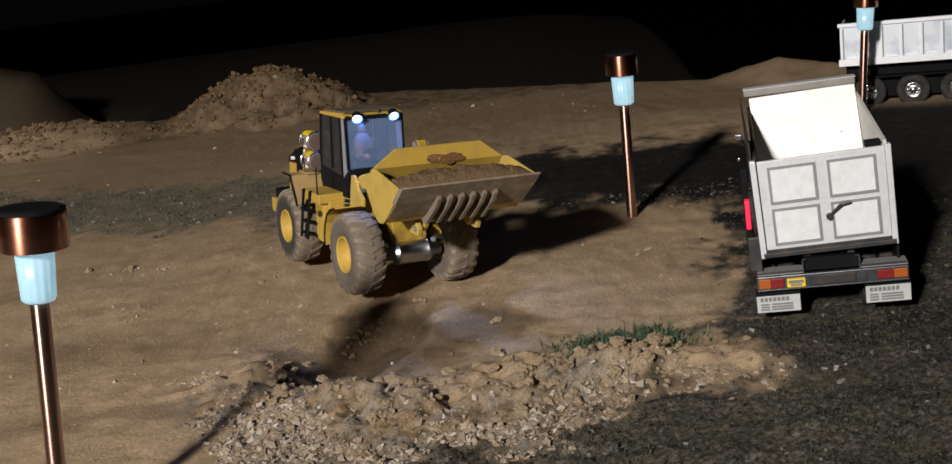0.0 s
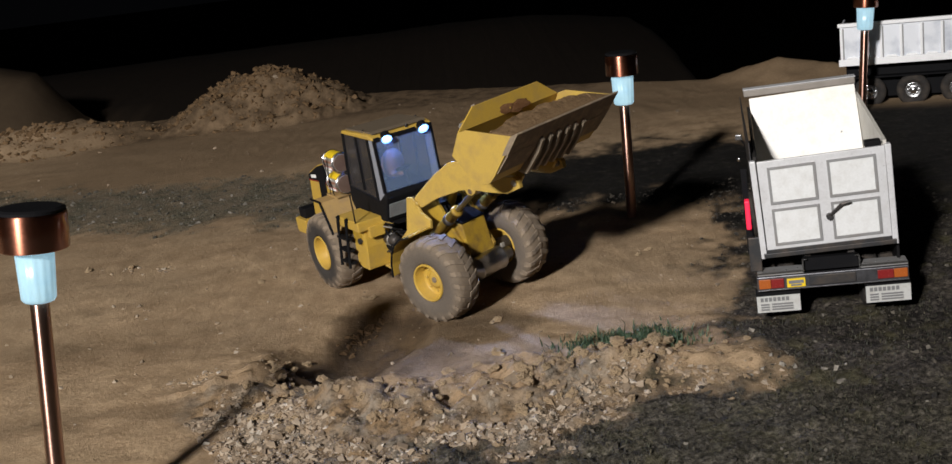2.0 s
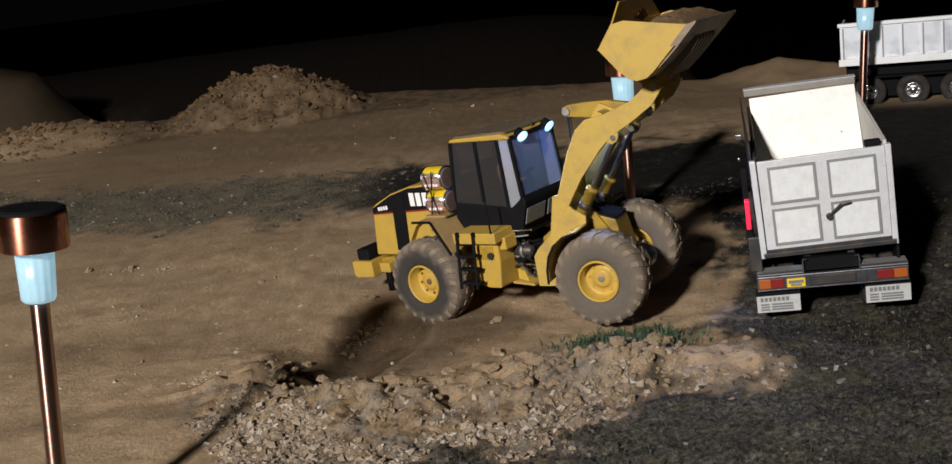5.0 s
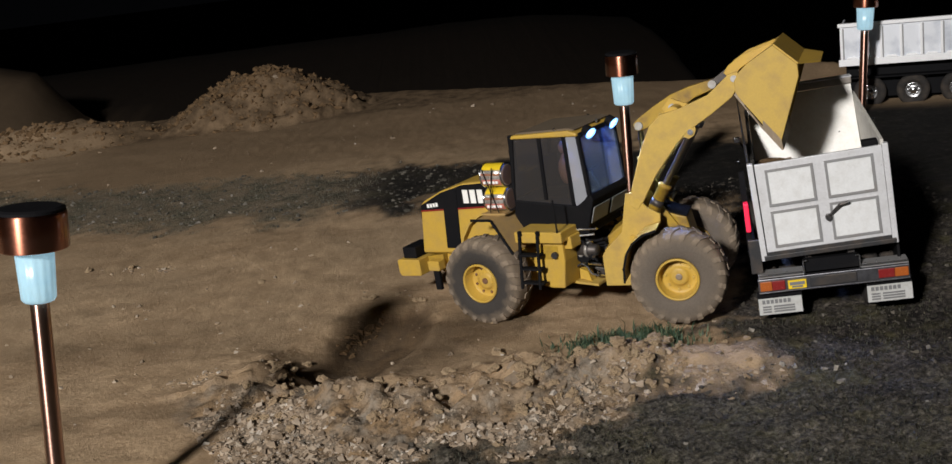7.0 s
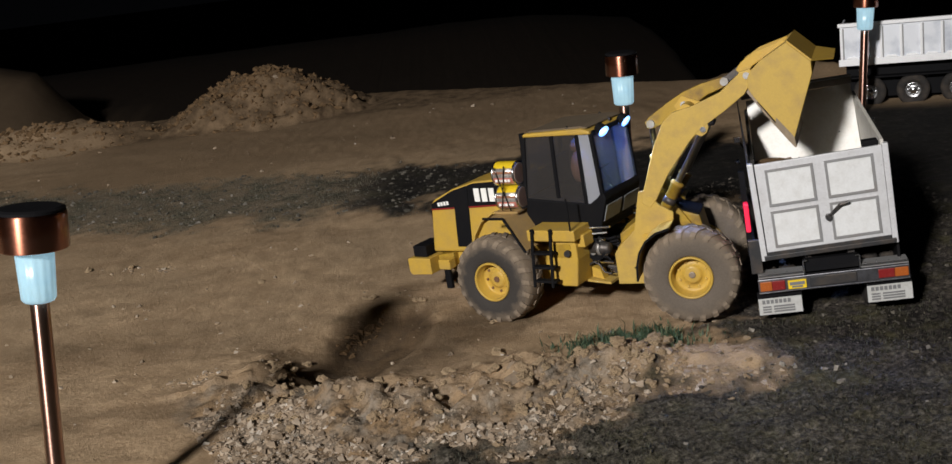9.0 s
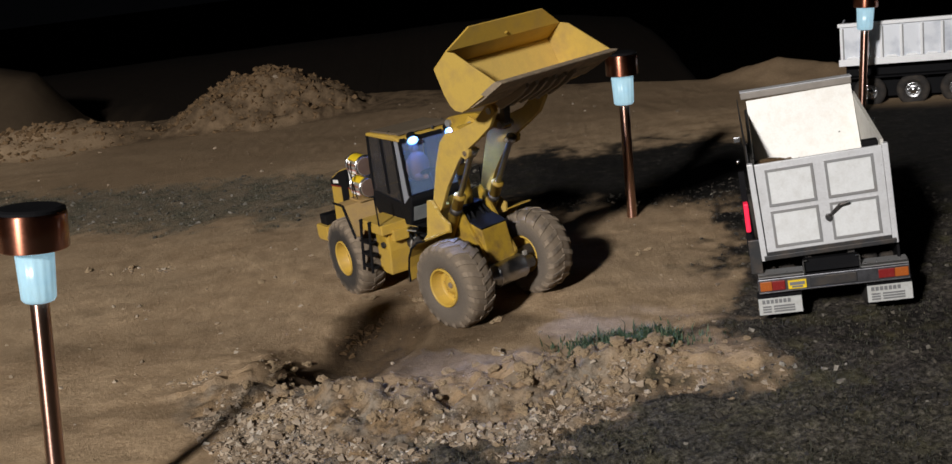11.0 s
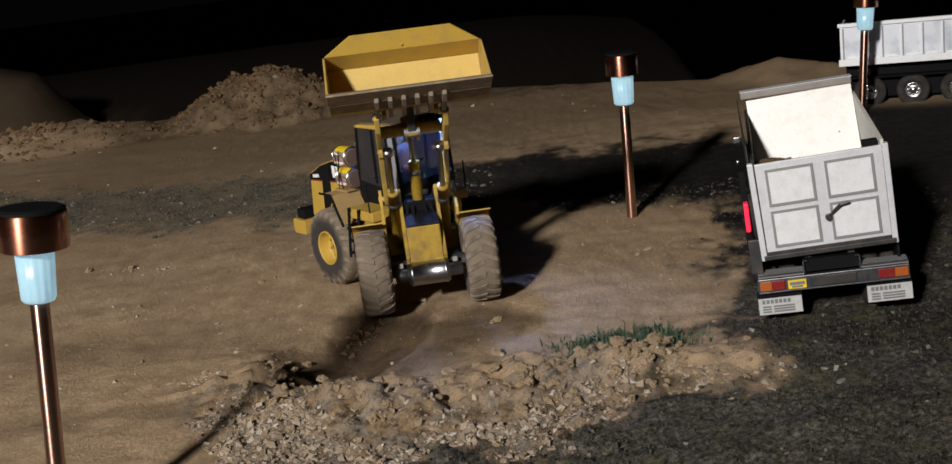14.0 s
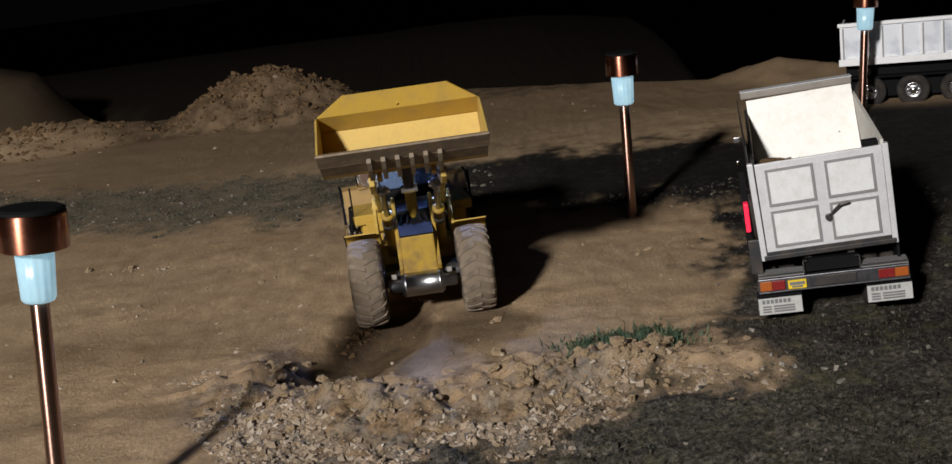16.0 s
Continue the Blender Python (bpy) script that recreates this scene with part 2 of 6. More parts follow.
def gravel_amount(x, y):
    """1 on the dark gravel and weeds, 0 on the tan dirt."""
    w = 0.05 * nz(x, y, 9, 5) + 0.03 * nz(x, y, 35, 8)
    half = 0.21 + 0.07 * smooth(0, 0.4, x)
    band = 1 - smooth(half - 0.09, half + 0.07, line_dist(x, y, BAND) + w * 2.0 + 0.05 * nz(x, y, 16, 17))
    edge = max(0.315 - 0.3 * (y - 1.28) if y < 1.38 else 0.0, 0.285 + 0.26 * (y - 1.38))
    right = smooth(edge - 0.03, edge + 0.05, x + w * 1.5) * (1 - smooth(2.25, 2.5, y + 0.6 * (x - 0.6) - 0.5 * smooth(0.72, 0.86, x)))
    right = max(right, smooth(0.3, 0.335, x + 0.5 * w) * smooth(1.36, 1.3, y))
    low = smooth(0.0, 0.07, 1.07 + 0.05 * smooth(-0.3, -0.1, x) + 0.12 * smooth(0.0, 0.25, x) - y + 1.4 * w)
    return max(band, right, low)


def scoop(x, y):
    """Below 1 inside the trench that the bucket has dug."""
    px, py = x + 0.19, y - 1.425
    return math.hypot((px * 0.44 + py * 0.9) / 0.18, (-px * 0.9 + py * 0.44) / 0.1) + 0.12 * nz(x, y, 18, 6)


def damp(x, y):
    """1 where moist soil lies bare in the trench, its shade painted in too, and where wheels have dragged it."""
    if not (1.1 < y < 1.95 and -1.0 < x < 0.3):
        return 0.0
    w = 0.03 * nz(x, y, 14, 12) + 0.012 * nz(x, y, 55, 13)
    # a and c also paint shade of the lamp cap and the trench's right wall.
    a = 1 - smooth(0.04, 0.13, seg_dist(x, y, (-0.225, 1.37), (-0.14, 1.52))[0] + w)
    c = 1 - smooth(0.02, 0.1, seg_dist(x, y, (-0.18, 1.32), (-0.01, 1.49))[0] + w)
    e = 1 - smooth(0.0, 0.075, seg_dist(x, y, (-0.64, 1.6), (-0.26, 1.52))[0] + 1.6 * w)
    e = max(e, 1 - smooth(0.0, 0.045, seg_dist(x, y, (-0.7, 1.35), (-0.34, 1.31))[0] + 1.3 * w))
    return max(0.9 * a, 0.68 * c, 0.24 * e)


def rubbly(x, y):
    """1 on the stony apron in front of the ridge."""
    if not (0.7 < y < 1.5 and -0.75 < x < 0.4):
        return 0.0
    w = 0.03 * nz(x, y, 12, 3)
    k = smooth(1.31, 1.22, y + 0.06 * smooth(-0.22, -0.14, x) * smooth(0.09, 0.02, x) + 0.25 * (x - 0.0) * (x < 0) + w)
    return k * smooth(-0.4, -0.34, x - (1.3 - y) * 0.5 + w) * smooth(0.2, 0.1, x + w)


def ground_height(x, y):
    z = -0.006 + 0.004 * nz(x, y, 4, 1) + 0.0022 * nz(x, y, 22, 2)
    if 0.8 < y < 1.75 and -0.7 < x < 0.7:
        d = line_dist(x, y, RIDGE)
        far_side = y > np.interp(x, [p[0] for p in RIDGE], [p[1] for p in RIDGE])
        z += (0.025 - 0.013 * smooth(0.19, 0.26, x)) * math.exp(-(d / (0.075 if far_side and x < 0.08 else 0.048)) ** 2) * max(0.15, 1 + 0.6 * nz(x, y, 11, 9) + 0.6 * nz(x, y, 30, 3))
        z -= 0.042 * max(0.0, 1 - scoop(x, y)) ** 0.7
        k = rubbly(x, y)
        if k > 0:
            z += k * (0.005 * nz(x, y, 30, 41) + 0.0042 * nz(x, y, 75, 42) + 0.003 * abs(nz(x, y, 120, 43)))
        z -= 0.022 * math.exp(-(math.hypot(x + 0.228, y - 1.355) / 0.026) ** 2)
        z += 0.014 * math.exp(-(math.hypot(x + 0.268, y - 1.375) / 0.024) ** 2)
    if y < 2.1:
        k = gravel_amount(x, y)
        if k > 0.02:
            z += k * (0.0035 * nz(x, y, 42, 44) + 0.003 * nz(x, y, 110, 45))
    if y > 2.5:
        z += mound(x, y, -0.61, 3.75, 0.34, 0.28, 0.14, 1.0)
        z += mound(x, y, -1.36, 3.68, 0.46, 0.22, 0.07, 2.0)
        z += mound(x, y, 0.935, 3.25, 0.21, 0.2, 0.054, 4.0)
    z += 0.03 * (x - 0.42) * smooth(0.28, 0.42, x) * (1 - smooth(0.6, 1.0, x)) * (1 - smooth(1.8, 2.1, y))
    if 3.2 < y < 4.0 and x > 1.1:
        z += 0.33 * math.exp(-(math.hypot(x - 1.46, y - 3.6) / 0.14) ** 2)
    if y > 4.0:
        z += mound(x, y, -2.25, 5.3, 0.62, 0.5, 0.5, 5.0) * (1 + 0.25 * nz(x, y, 11, 89)) + 0.075 * min(2.3, max(0.0, y - 4.6)) * smooth(0.26, 0.02, x / y)
    lip = 3.95 - 0.62 * max(0.0, x + 0.32) - (0.5 * max(0.0, -x - 0.9))
    z -= 0.3 * smooth(0.0, 0.6, y - lip) + 0.3 * min(16.0, max(0.0, y - (8.0 - (7.8 - lip) * smooth(0.14, 0.26, x / max(y, 0.5)))))
    return z + 0.012 * nz(x, y, 1.2, 7) * smooth(2.2, 4, y)


def steps(*spans):
    v = [spans[0][0]]
    for a, c, d in spans:
        n = max(1, round((c - a) / d))
        v += [a + (c - a) * (k + 1) / n for k in range(n)]
    return v


def far_steps(a, c, d, grow=1.25):
    v = []
    while a < c:
        d *= grow
        a += d
        v.append(a)
    return v


xs = steps((-1.7, -0.7, 0.025), (-0.7, -0.45, 0.0075), (-0.45, 0.68, 0.0048), (0.68, 1.6, 0.022))
ys = steps((0.75, 0.95, 0.0075), (0.95, 1.5, 0.0048), (1.5, 1.9, 0.009), (1.9, 2.7, 0.014), (2.7, 4.4, 0.022))
xs = [-v for v in far_steps(1.7, 60, 0.03)][::-1] + xs + far_steps(1.6, 60, 0.03)
ys = [-v for v in far_steps(-0.75, 40, 0.03)][::-1] + ys + far_steps(4.4, 120, 0.04)
verts = [(x, y, ground_height(x, y)) for y in ys for x in xs]
nx = len(xs)
faces = [(j * nx + i, j * nx + i + 1, (j + 1) * nx + i + 1, (j + 1) * nx + i) for j in range(len(ys) - 1) for i in range(nx - 1)]
me = bpy.data.meshes.new("ground")
me.from_pydata(verts, [], faces)
me.polygons.foreach_set("use_smooth", [True] * len(me.polygons))
att = me.attributes.new("gravel", "FLOAT", "POINT")
att.data.foreach_set("value", [gravel_amount(x, y) for x, y, _ in verts])

att = me.attributes.new("bare", "FLOAT", "POINT")
att.data.foreach_set("value", [0.6 * smooth(-0.14, -0.34, x) * smooth(1.9, 2.2, y) for x, y, _ in verts])
# Dark gravel, with shade of loader and lamp pole painted into it.
att = me.attributes.new("dark_gravel_shade", "FLOAT", "POINT")
att.data.foreach_set("value", [smooth(1.62, 1.85, y + 0.1 * nz(x, y, 6, 81)) * (0.62 * smooth(-0.28, -0.16, x + 0.1 * nz(x, y, 5, 82)) + 0.3 * smooth(0.02, 0.25, x)) for x, y, _ in verts])
att = me.attributes.new("damp", "FLOAT", "POINT")
att.data.foreach_set("value", [damp(x, y) for x, y, _ in verts])
# Ground past the lip: the flood's missing light is put into its colour.
att = me.attributes.new("far_unlit", "FLOAT", "POINT")
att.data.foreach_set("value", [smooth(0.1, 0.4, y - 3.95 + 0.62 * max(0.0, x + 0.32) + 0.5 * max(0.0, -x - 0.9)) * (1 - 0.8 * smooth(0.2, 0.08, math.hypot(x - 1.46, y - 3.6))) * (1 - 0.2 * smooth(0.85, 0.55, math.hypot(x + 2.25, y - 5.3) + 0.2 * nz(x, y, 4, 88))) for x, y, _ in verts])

att = me.attributes.new("rubbly", "FLOAT", "POINT")
att.data.foreach_set("value", [rubbly(x, y) for x, y, _ in verts])
att = me.attributes.new("brown", "FLOAT", "POINT")
att.data.foreach_set("value", [min(1.0, 0.75 * smooth(2.55, 2.95, y + 0.15 * nz(x, y, 3, 31)) * smooth(-1.5, -0.9, x) + 0.3 * smooth(3.42, 3.55, y + 0.06 * nz(x, y, 9, 33))) for x, y, _ in verts])

att = me.attributes.new("weedy", "FLOAT", "POINT")
att.data.foreach_set("value", [max(0.92 * smooth(-0.1, -0.4, x + 0.1 * nz(x, y, 6, 51)) * smooth(1.9, 2.2, y), 0.31 * smooth(1.24, 1.1, y + 0.15 * nz(x, y, 5, 52))) for x, y, _ in verts])

GROUND_MAT, nd, lk, b = nodes_of("dirt_and_gravel")
big, midn, fine = noise_tex(nd, lk, 3.5), noise_tex(nd, lk, 24, 8, 0.65), noise_tex(nd, lk, 170, 8, 0.7)
tan = ramp(nd, lk, fine, [(0.25, (0.295, 0.2, 0.116)), (0.5, (0.425, 0.298, 0.18)), (0.75, (0.53, 0.386, 0.245))])
tan = mix(nd, lk, ramp(nd, lk, midn, [(0.42, (0, 0, 0)), (0.6, (0.6, 0.6, 0.6))]), tan, (0.275, 0.184, 0.105))
mp = nd.new("ShaderNodeMapping")
mp.inputs["Scale"].default_value, mp.inputs["Rotation"].default_value = (1.6, 6, 1), (0, 0, 0.35)
lk.new(nd.new("ShaderNodeTexCoord").outputs["Object"], mp.inputs["Vector"])
streak = nd.new("ShaderNodeTexNoise")
streak.inputs["Scale"].default_value, streak.inputs["Detail"].default_value = 1.0, 7
lk.new(mp.outputs[0], streak.inputs["Vector"])
tan = mix(nd, lk, ramp(nd, lk, streak.outputs[0], [(0.48, (0, 0, 0)), (0.66, (0.38, 0.38, 0.38))]), tan, (0.18, 0.118, 0.066))
tan = mix(nd, lk, ramp(nd, lk, big, [(0.4, (0, 0, 0)), (0.65, (0.5, 0.5, 0.5))]), tan, (0.36, 0.262, 0.163))
blot = noise_tex(nd, lk, 11, 5, 0.6)
tan = mix(nd, lk, ramp(nd, lk, blot, [(0.54, (0, 0, 0)), (0.72, (0.4, 0.4, 0.4))]), tan, (0.19, 0.125, 0.07))
pebble = noise_tex(nd, lk, 150, 8, 0.8)
grv = ramp(nd, lk, pebble, [(0.34, (0.005, 0.0045, 0.004)), (0.45, (0.03, 0.0265, 0.0235)), (0.54, (0.085, 0.074, 0.063)), (0.64, (0.17, 0.15, 0.128)), (0.76, (0.29, 0.262, 0.23))])
moss = ramp(nd, lk, noise_tex(nd, lk, 16, 6, 0.65), [(0.5, (0, 0, 0)), (0.66, (0.65, 0.65, 0.65))])
patchy = ramp(nd, lk, noise_tex(nd, lk, 9, 5, 0.6), [(0.36, (0.36, 0.35, 0.37)), (0.5, (0.66, 0.65, 0.66)), (0.64, (0.95, 0.92, 0.88))])
shade = nd.new("ShaderNodeMix")
shade.data_type, shade.blend_type = "RGBA", "MULTIPLY"
shade.inputs[0].default_value = 1.0
lk.new(grv, shade.inputs[6])
lk.new(patchy, shade.inputs[7])
grv = shade.outputs[2]
grv = mix(nd, lk, moss, grv, mix(nd, lk, pebble, (0.01, 0.01, 0.005), (0.145, 0.13, 0.06)))
at = nd.new("ShaderNodeAttribute")
at.attribute_name = "gravel"
damp_shade = nd.new("ShaderNodeAttribute")
damp_shade.attribute_name = "damp"
tan = mix(nd, lk, damp_shade.outputs["Fac"], tan, mix(nd, lk, ramp(nd, lk, midn, [(0.35, (0, 0, 0)), (0.65, (1, 1, 1))]), (0.02, 0.013, 0.008), (0.085, 0.054, 0.029)))
far = nd.new("ShaderNodeAttribute")
far.attribute_name = "brown"
heaped = mix(nd, lk, ramp(nd, lk, far.outputs["Fac"], [(0.78, (0, 0, 0)), (0.95, (0.75, 0.75, 0.75))]), (0, 0, 0), ramp(nd, lk, noise_tex(nd, lk, 22, 7, 0.7), [(0.42, (0, 0, 0)), (0.6, (1, 1, 1))]))
far_soil = mix(nd, lk, fine, (0.115, 0.075, 0.041), (0.295, 0.203, 0.122))
tan = mix(nd, lk, far.outputs["Fac"], tan, mix(nd, lk, heaped, far_soil, (0.07, 0.047, 0.028)))
# Near-black colour paints the unlit distance.
far_unlit = nd.new("ShaderNodeAttribute")
far_unlit.attribute_name = "far_unlit"
tan = mix(nd, lk, far_unlit.outputs["Fac"], tan, mix(nd, lk, midn, (0.011, 0.0077, 0.0055), (0.028, 0.0195, 0.0135)))
rub = nd.new("ShaderNodeAttribute")
rub.attribute_name = "rubbly"
lumps = noise_tex(nd, lk, 75, 7, 0.75)
hue = mix(nd, lk, ramp(nd, lk, noise_tex(nd, lk, 22, 4), [(0.4, (0, 0, 0)), (0.6, (1, 1, 1))]), (0.3, 0.2, 0.112), (0.25, 0.215, 0.172))
stony = mix(nd, lk, ramp(nd, lk, lumps, [(0.36, (0, 0, 0)), (0.52, (0.8, 0.8, 0.8)), (0.7, (1, 1, 1))]), (0.045, 0.032, 0.021), hue)
tan = mix(nd, lk, rub.outputs["Fac"], tan, stony)
weedy = nd.new("ShaderNodeAttribute")
weedy.attribute_name = "weedy"
grv = mix(nd, lk, weedy.outputs["Fac"], grv, ramp(nd, lk, pebble, [(0.38, (0.01, 0.0092, 0.0065)), (0.52, (0.115, 0.105, 0.072)), (0.68, (0.35, 0.32, 0.24))]))
gravel_shade = nd.new("ShaderNodeAttribute")
gravel_shade.attribute_name = "dark_gravel_shade"
chips = ramp(nd, lk, noise_tex(nd, lk, 60, 8, 0.85), [(0.5, (0.006, 0.0055, 0.005)), (0.6, (0.022, 0.0195, 0.0165)), (0.7, (0.12, 0.108, 0.09))])
grv = mix(nd, lk, gravel_shade.outputs["Fac"], grv, chips)
bare = nd.new("ShaderNodeAttribute")
bare.attribute_name = "bare"
grv = mix(nd, lk, bare.outputs["Fac"], grv, mix(nd, lk, ramp(nd, lk, noise_tex(nd, lk, 14, 7, 0.7), [(0.4, (0, 0, 0)), (0.6, (1, 1, 1))]), grv, (0.27, 0.2, 0.135)))
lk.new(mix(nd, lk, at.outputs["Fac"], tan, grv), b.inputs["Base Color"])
b.inputs["Roughness"].default_value = 0.95
b.inputs["Specular IOR Level"].default_value = 0.12
bump(nd, lk, b, fine, 0.8, 0.0035)
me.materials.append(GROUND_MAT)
ground = tagged(new("ground", me), "tan packed dirt with dark weedy gravel", "ground", kind="structure")


# ---- garden lamps ----
def garden_lamp(cap_r, glass_r):
    top = empty("garden_lamp")
    part("pole", lathe(bmesh.new(), [(0.0088, -0.1), (0.0088, 0.197), (0.0075, 0.2)], 32), POLE_COPPER, top, "copper-plated pole", True)
    g = glass_r
    glass = lathe(bmesh.new(), [(g * 0.78, 0.199), (g * 0.89, 0.202), (g, 0.2495), (g - 0.0014, 0.2495), (g * 0.82, 0.204), (0.004, 0.203)], 96)
    for v in glass.verts:
        k = 1 + 0.014 * math.cos(14 * math.atan2(v.co.y, v.co.x))
        v.co.x, v.co.y = v.co.x * k, v.co.y * k
    part("glass", glass, LAMP_GLASS, top, "pale blue frosted glass", True)
    part("led", lathe(bmesh.new(), [(0.004, 0.2395), (0.0075, 0.2405), (0.0075, 0.2475), (0.003, 0.248)], 16), CHROME, top, "small bright lamp insert", True)
    part("cap", lathe(bmesh.new(), [(g + 0.001, 0.2487), (cap_r - 0.001, 0.2487), (cap_r, 0.2505), (cap_r, 0.281), (cap_r - 0.001, 0.283)], 64), COPPER, top, "copper-plated cap", True, 0.0006)
    part("solar_panel", lathe(bmesh.new(), [(cap_r - 0.001, 0.2832), (cap_r - 0.001, 0.2858), (cap_r - 0.0045, 0.2875)], 40), BLACK, top, "black solar top", False)
    return tagged(top, "copper-plated solar garden lamp staked in dirt", "garden lamp", "solar garden lamps")


lamp = garden_lamp(0.0272, 0.0188)
lamp.matrix_basis = pose(0.272, 1.93, -0.008, 0, 1.2, 0)
copy_thing(lamp, pose(0.9, 2.56, -0.02, 0, 4, 0))
wide_lamp = garden_lamp(0.0322, 0.0176)
wide_lamp.matrix_basis = pose(-0.4295, 1.016, 0.037, -3.2, 6.0, 0)
tagged(wide_lamp, "wide-capped copper solar garden lamp staked in dirt")


# ---- the wheel loader model ----
loader = empty("wheel_loader")
tagged(loader, "dusty yellow model wheel loader with lit cab", "wheel loader")
MOVING = {}
TYRE_R = 0.062


def lug_mesh(s):
    """A cross lug that follows the tread from its middle over the shoulder."""
    bm = bmesh.new()
    rings = []
    for h, r in ((-0.001, 0.0612), (0.0125, 0.0607), (0.0192, 0.0586), (0.0226, 0.0535)):
        skew = 0.42 * h - 0.004
        rings.append([bm.verts.new((rr, skew + w, s * h)) for rr, w in ((r - 0.0045, -0.0042), (r, -0.0032), (r, 0.0032), (r - 0.0045, 0.0042))])
    for a, c in zip(rings, rings[1:]):
        for k in range(4):
            bm.faces.new((a[k], a[(k + 1) % 4], c[(k + 1) % 4], c[k]))
    bm.faces.new(rings[0])
    bm.faces.new(rings[-1][::-1])
    me = bpy.data.meshes.new("tread_lug")
    bmesh.ops.recalc_face_normals(bm, faces=bm.faces)
    bm.to_mesh(me)
    bm.free()
    me.materials.append(RUBBER)
    return me


LUGS = {-1: lug_mesh(-1), 1: lug_mesh(1)}


def wheel(parent, side, dark=False):
    """A tyre with cross lugs, its axis along y; side: which way its outer face looks."""
    bm = bmesh.new()
    turn = pose(0, 0, 0, -90 * side, 0, 0)
    lathe(bm, [(0.027, -0.0195), (0.03, -0.0225), (0.042, -0.0235), (0.05, -0.0225), (0.0568, -0.0195), (0.0594, -0.0125), (0.0599, 0.0), (0.0594, 0.0125), (0.0568, 0.0195), (0.05, 0.0225), (0.042, 0.0235), (0.03, 0.0225), (0.027, 0.0195)], 56, turn, True)
    w = part("wheel", bm, REAR_TYRE if dark else FRONT_TYRE, parent, "dusty black lugged tyre", True)
    for k in range(20):
        for s in (-1, 1):
            a = 2 * math.pi * (k + (0.5 if s > 0 else 0)) / 20
            lug = new("tread_lug", LUGS[s])
            lug.parent = w
            lug.matrix_basis = turn @ Matrix.Rotation(a, 4, "Z")
    bm = bmesh.new()
    lathe(bm, [(0.0275, 0.0), (0.0275, 0.0215), (0.0268, 0.0228), (0.0252, 0.0228), (0.0243, 0.021), (0.0234, 0.0065), (0.0215, 0.0048), (0.0125, 0.0048), (0.0118, 0.0075), (0.0085, 0.0085), (0.001, 0.0085)], 40, turn)
    lathe(bm, [(0.0275, 0.0), (0.0275, -0.0205), (0.025, -0.021), (0.022, -0.006), (0.012, -0.006)], 40, turn)
    part("rim", bm, YELLOW, w, "yellow deep-dished steel rim", True)
    bm = bmesh.new()
    for k in range(8):
        m = turn @ Matrix.Rotation(2 * math.pi * k / 8, 4, "Z") @ Matrix.Translation((0.0175, 0, 0.0048))
        lathe(bm, [(0.0019, 0), (0.0019, 0.0014), (0.0011, 0.0018)], 8, m)
    part("nut_ring", bm, RUST if dark else DUSTY_YELLOW, w)
    part("hub_cap", lathe(bmesh.new(), [(0.0042, 0.0085), (0.0042, 0.0098), (0.003, 0.0102)], 16, turn), RUST if dark else WORN, w)
    return w


# rear frame
HOOD = [(-0.2555, 0.081), (-0.2455, 0.1535), (-0.238, 0.159), (-0.206, 0.1728), (-0.167, 0.1832), (-0.133, 0.186), (-0.088, 0.187), (-0.088, 0.083)]
hood = part("hood", slabs(HOOD, (-0.044, 0.044)), YELLOW, loader, "yellow engine hood", bev=0.003)
for s in (-1, 1):
    y = s * 0.0441
    part("side_stripe", slabs([(-0.2447, 0.1455), (-0.2444, 0.1525), (-0.206, 0.1705), (-0.167, 0.1812), (-0.1, 0.185), (-0.1, 0.1525)], (y, y + s * 0.0008)), BLACK, hood, "black stripe with white lettering bars")
    part("red_line", slabs([(-0.245, 0.1432), (-0.2447, 0.1455), (-0.1, 0.1525), (-0.1, 0.1502)], (y, y + s * 0.001)), RED, hood)
    part("grille", slabs([(-0.2085, 0.09), (-0.2015, 0.172), (-0.176, 0.177), (-0.1845, 0.09)], (y, y + s * 0.0016)), BLACK, hood, "black radiator grille")
    bars = boxes(*[(-0.2325 + k * 0.0052, -0.2288 + k * 0.0052, y + s * 0.0006, y + s * 0.0014, 0.1492 + k * 0.0006, 0.1546 + k * 0.0006) for k in range(4)])
    part("hood_lettering", bars, WHITE, hood, "white lettering drawn as bars")
    bars = boxes(*[(-0.166 + k * 0.0125, -0.157 + k * 0.0125, y + s * 0.0006, y + s * 0.0014, 0.1555, 0.1745) for k in range(3)])
    part("hood_lettering", bars, WHITE, hood, "white lettering drawn as bars")
part("rear_grille", boxes((-0.257, -0.249, -0.034, 0.034, 0.092, 0.14)), BLACK, loader, bev=0.002)
part("counterweight", slabs([(-0.287, 0.054), (-0.289, 0.058), (-0.289, 0.0755), (-0.286, 0.0775), (-0.2485, 0.0775), (-0.2485, 0.0535), (-0.284, 0.052)], (-0.066, 0.066)), YELLOW, loader, "yellow counterweight", bev=0.0012)
part("tail_bracket", slabs([(-0.248, 0.06), (-0.248, 0.0765), (-0.22, 0.08), (-0.22, 0.06)], (-0.045, 0.045)), MUSTARD, loader, "dirty yellow tail bracket", bev=0.001)
for s in (-1, 1):
    part("rear_block", boxes((-0.28, -0.256, s * 0.0395 - 0.0215, s * 0.0395 + 0.0215, 0.0777, 0.0945)), BLACK, loader, "black rear block", bev=0.0016)
    part("rear_flap", boxes((-0.233, -0.223, s * 0.054 - 0.003, s * 0.054 + 0.003, 0.03, 0.0595)), BLACK, loader, "black hanging flap", bev=0.0008)
    part("flap_bracket", boxes((-0.238, -0.218, s * 0.053 - 0.0075, s * 0.053 + 0.0075, 0.0597, 0.074)), YELLOW, loader, bev=0.001)
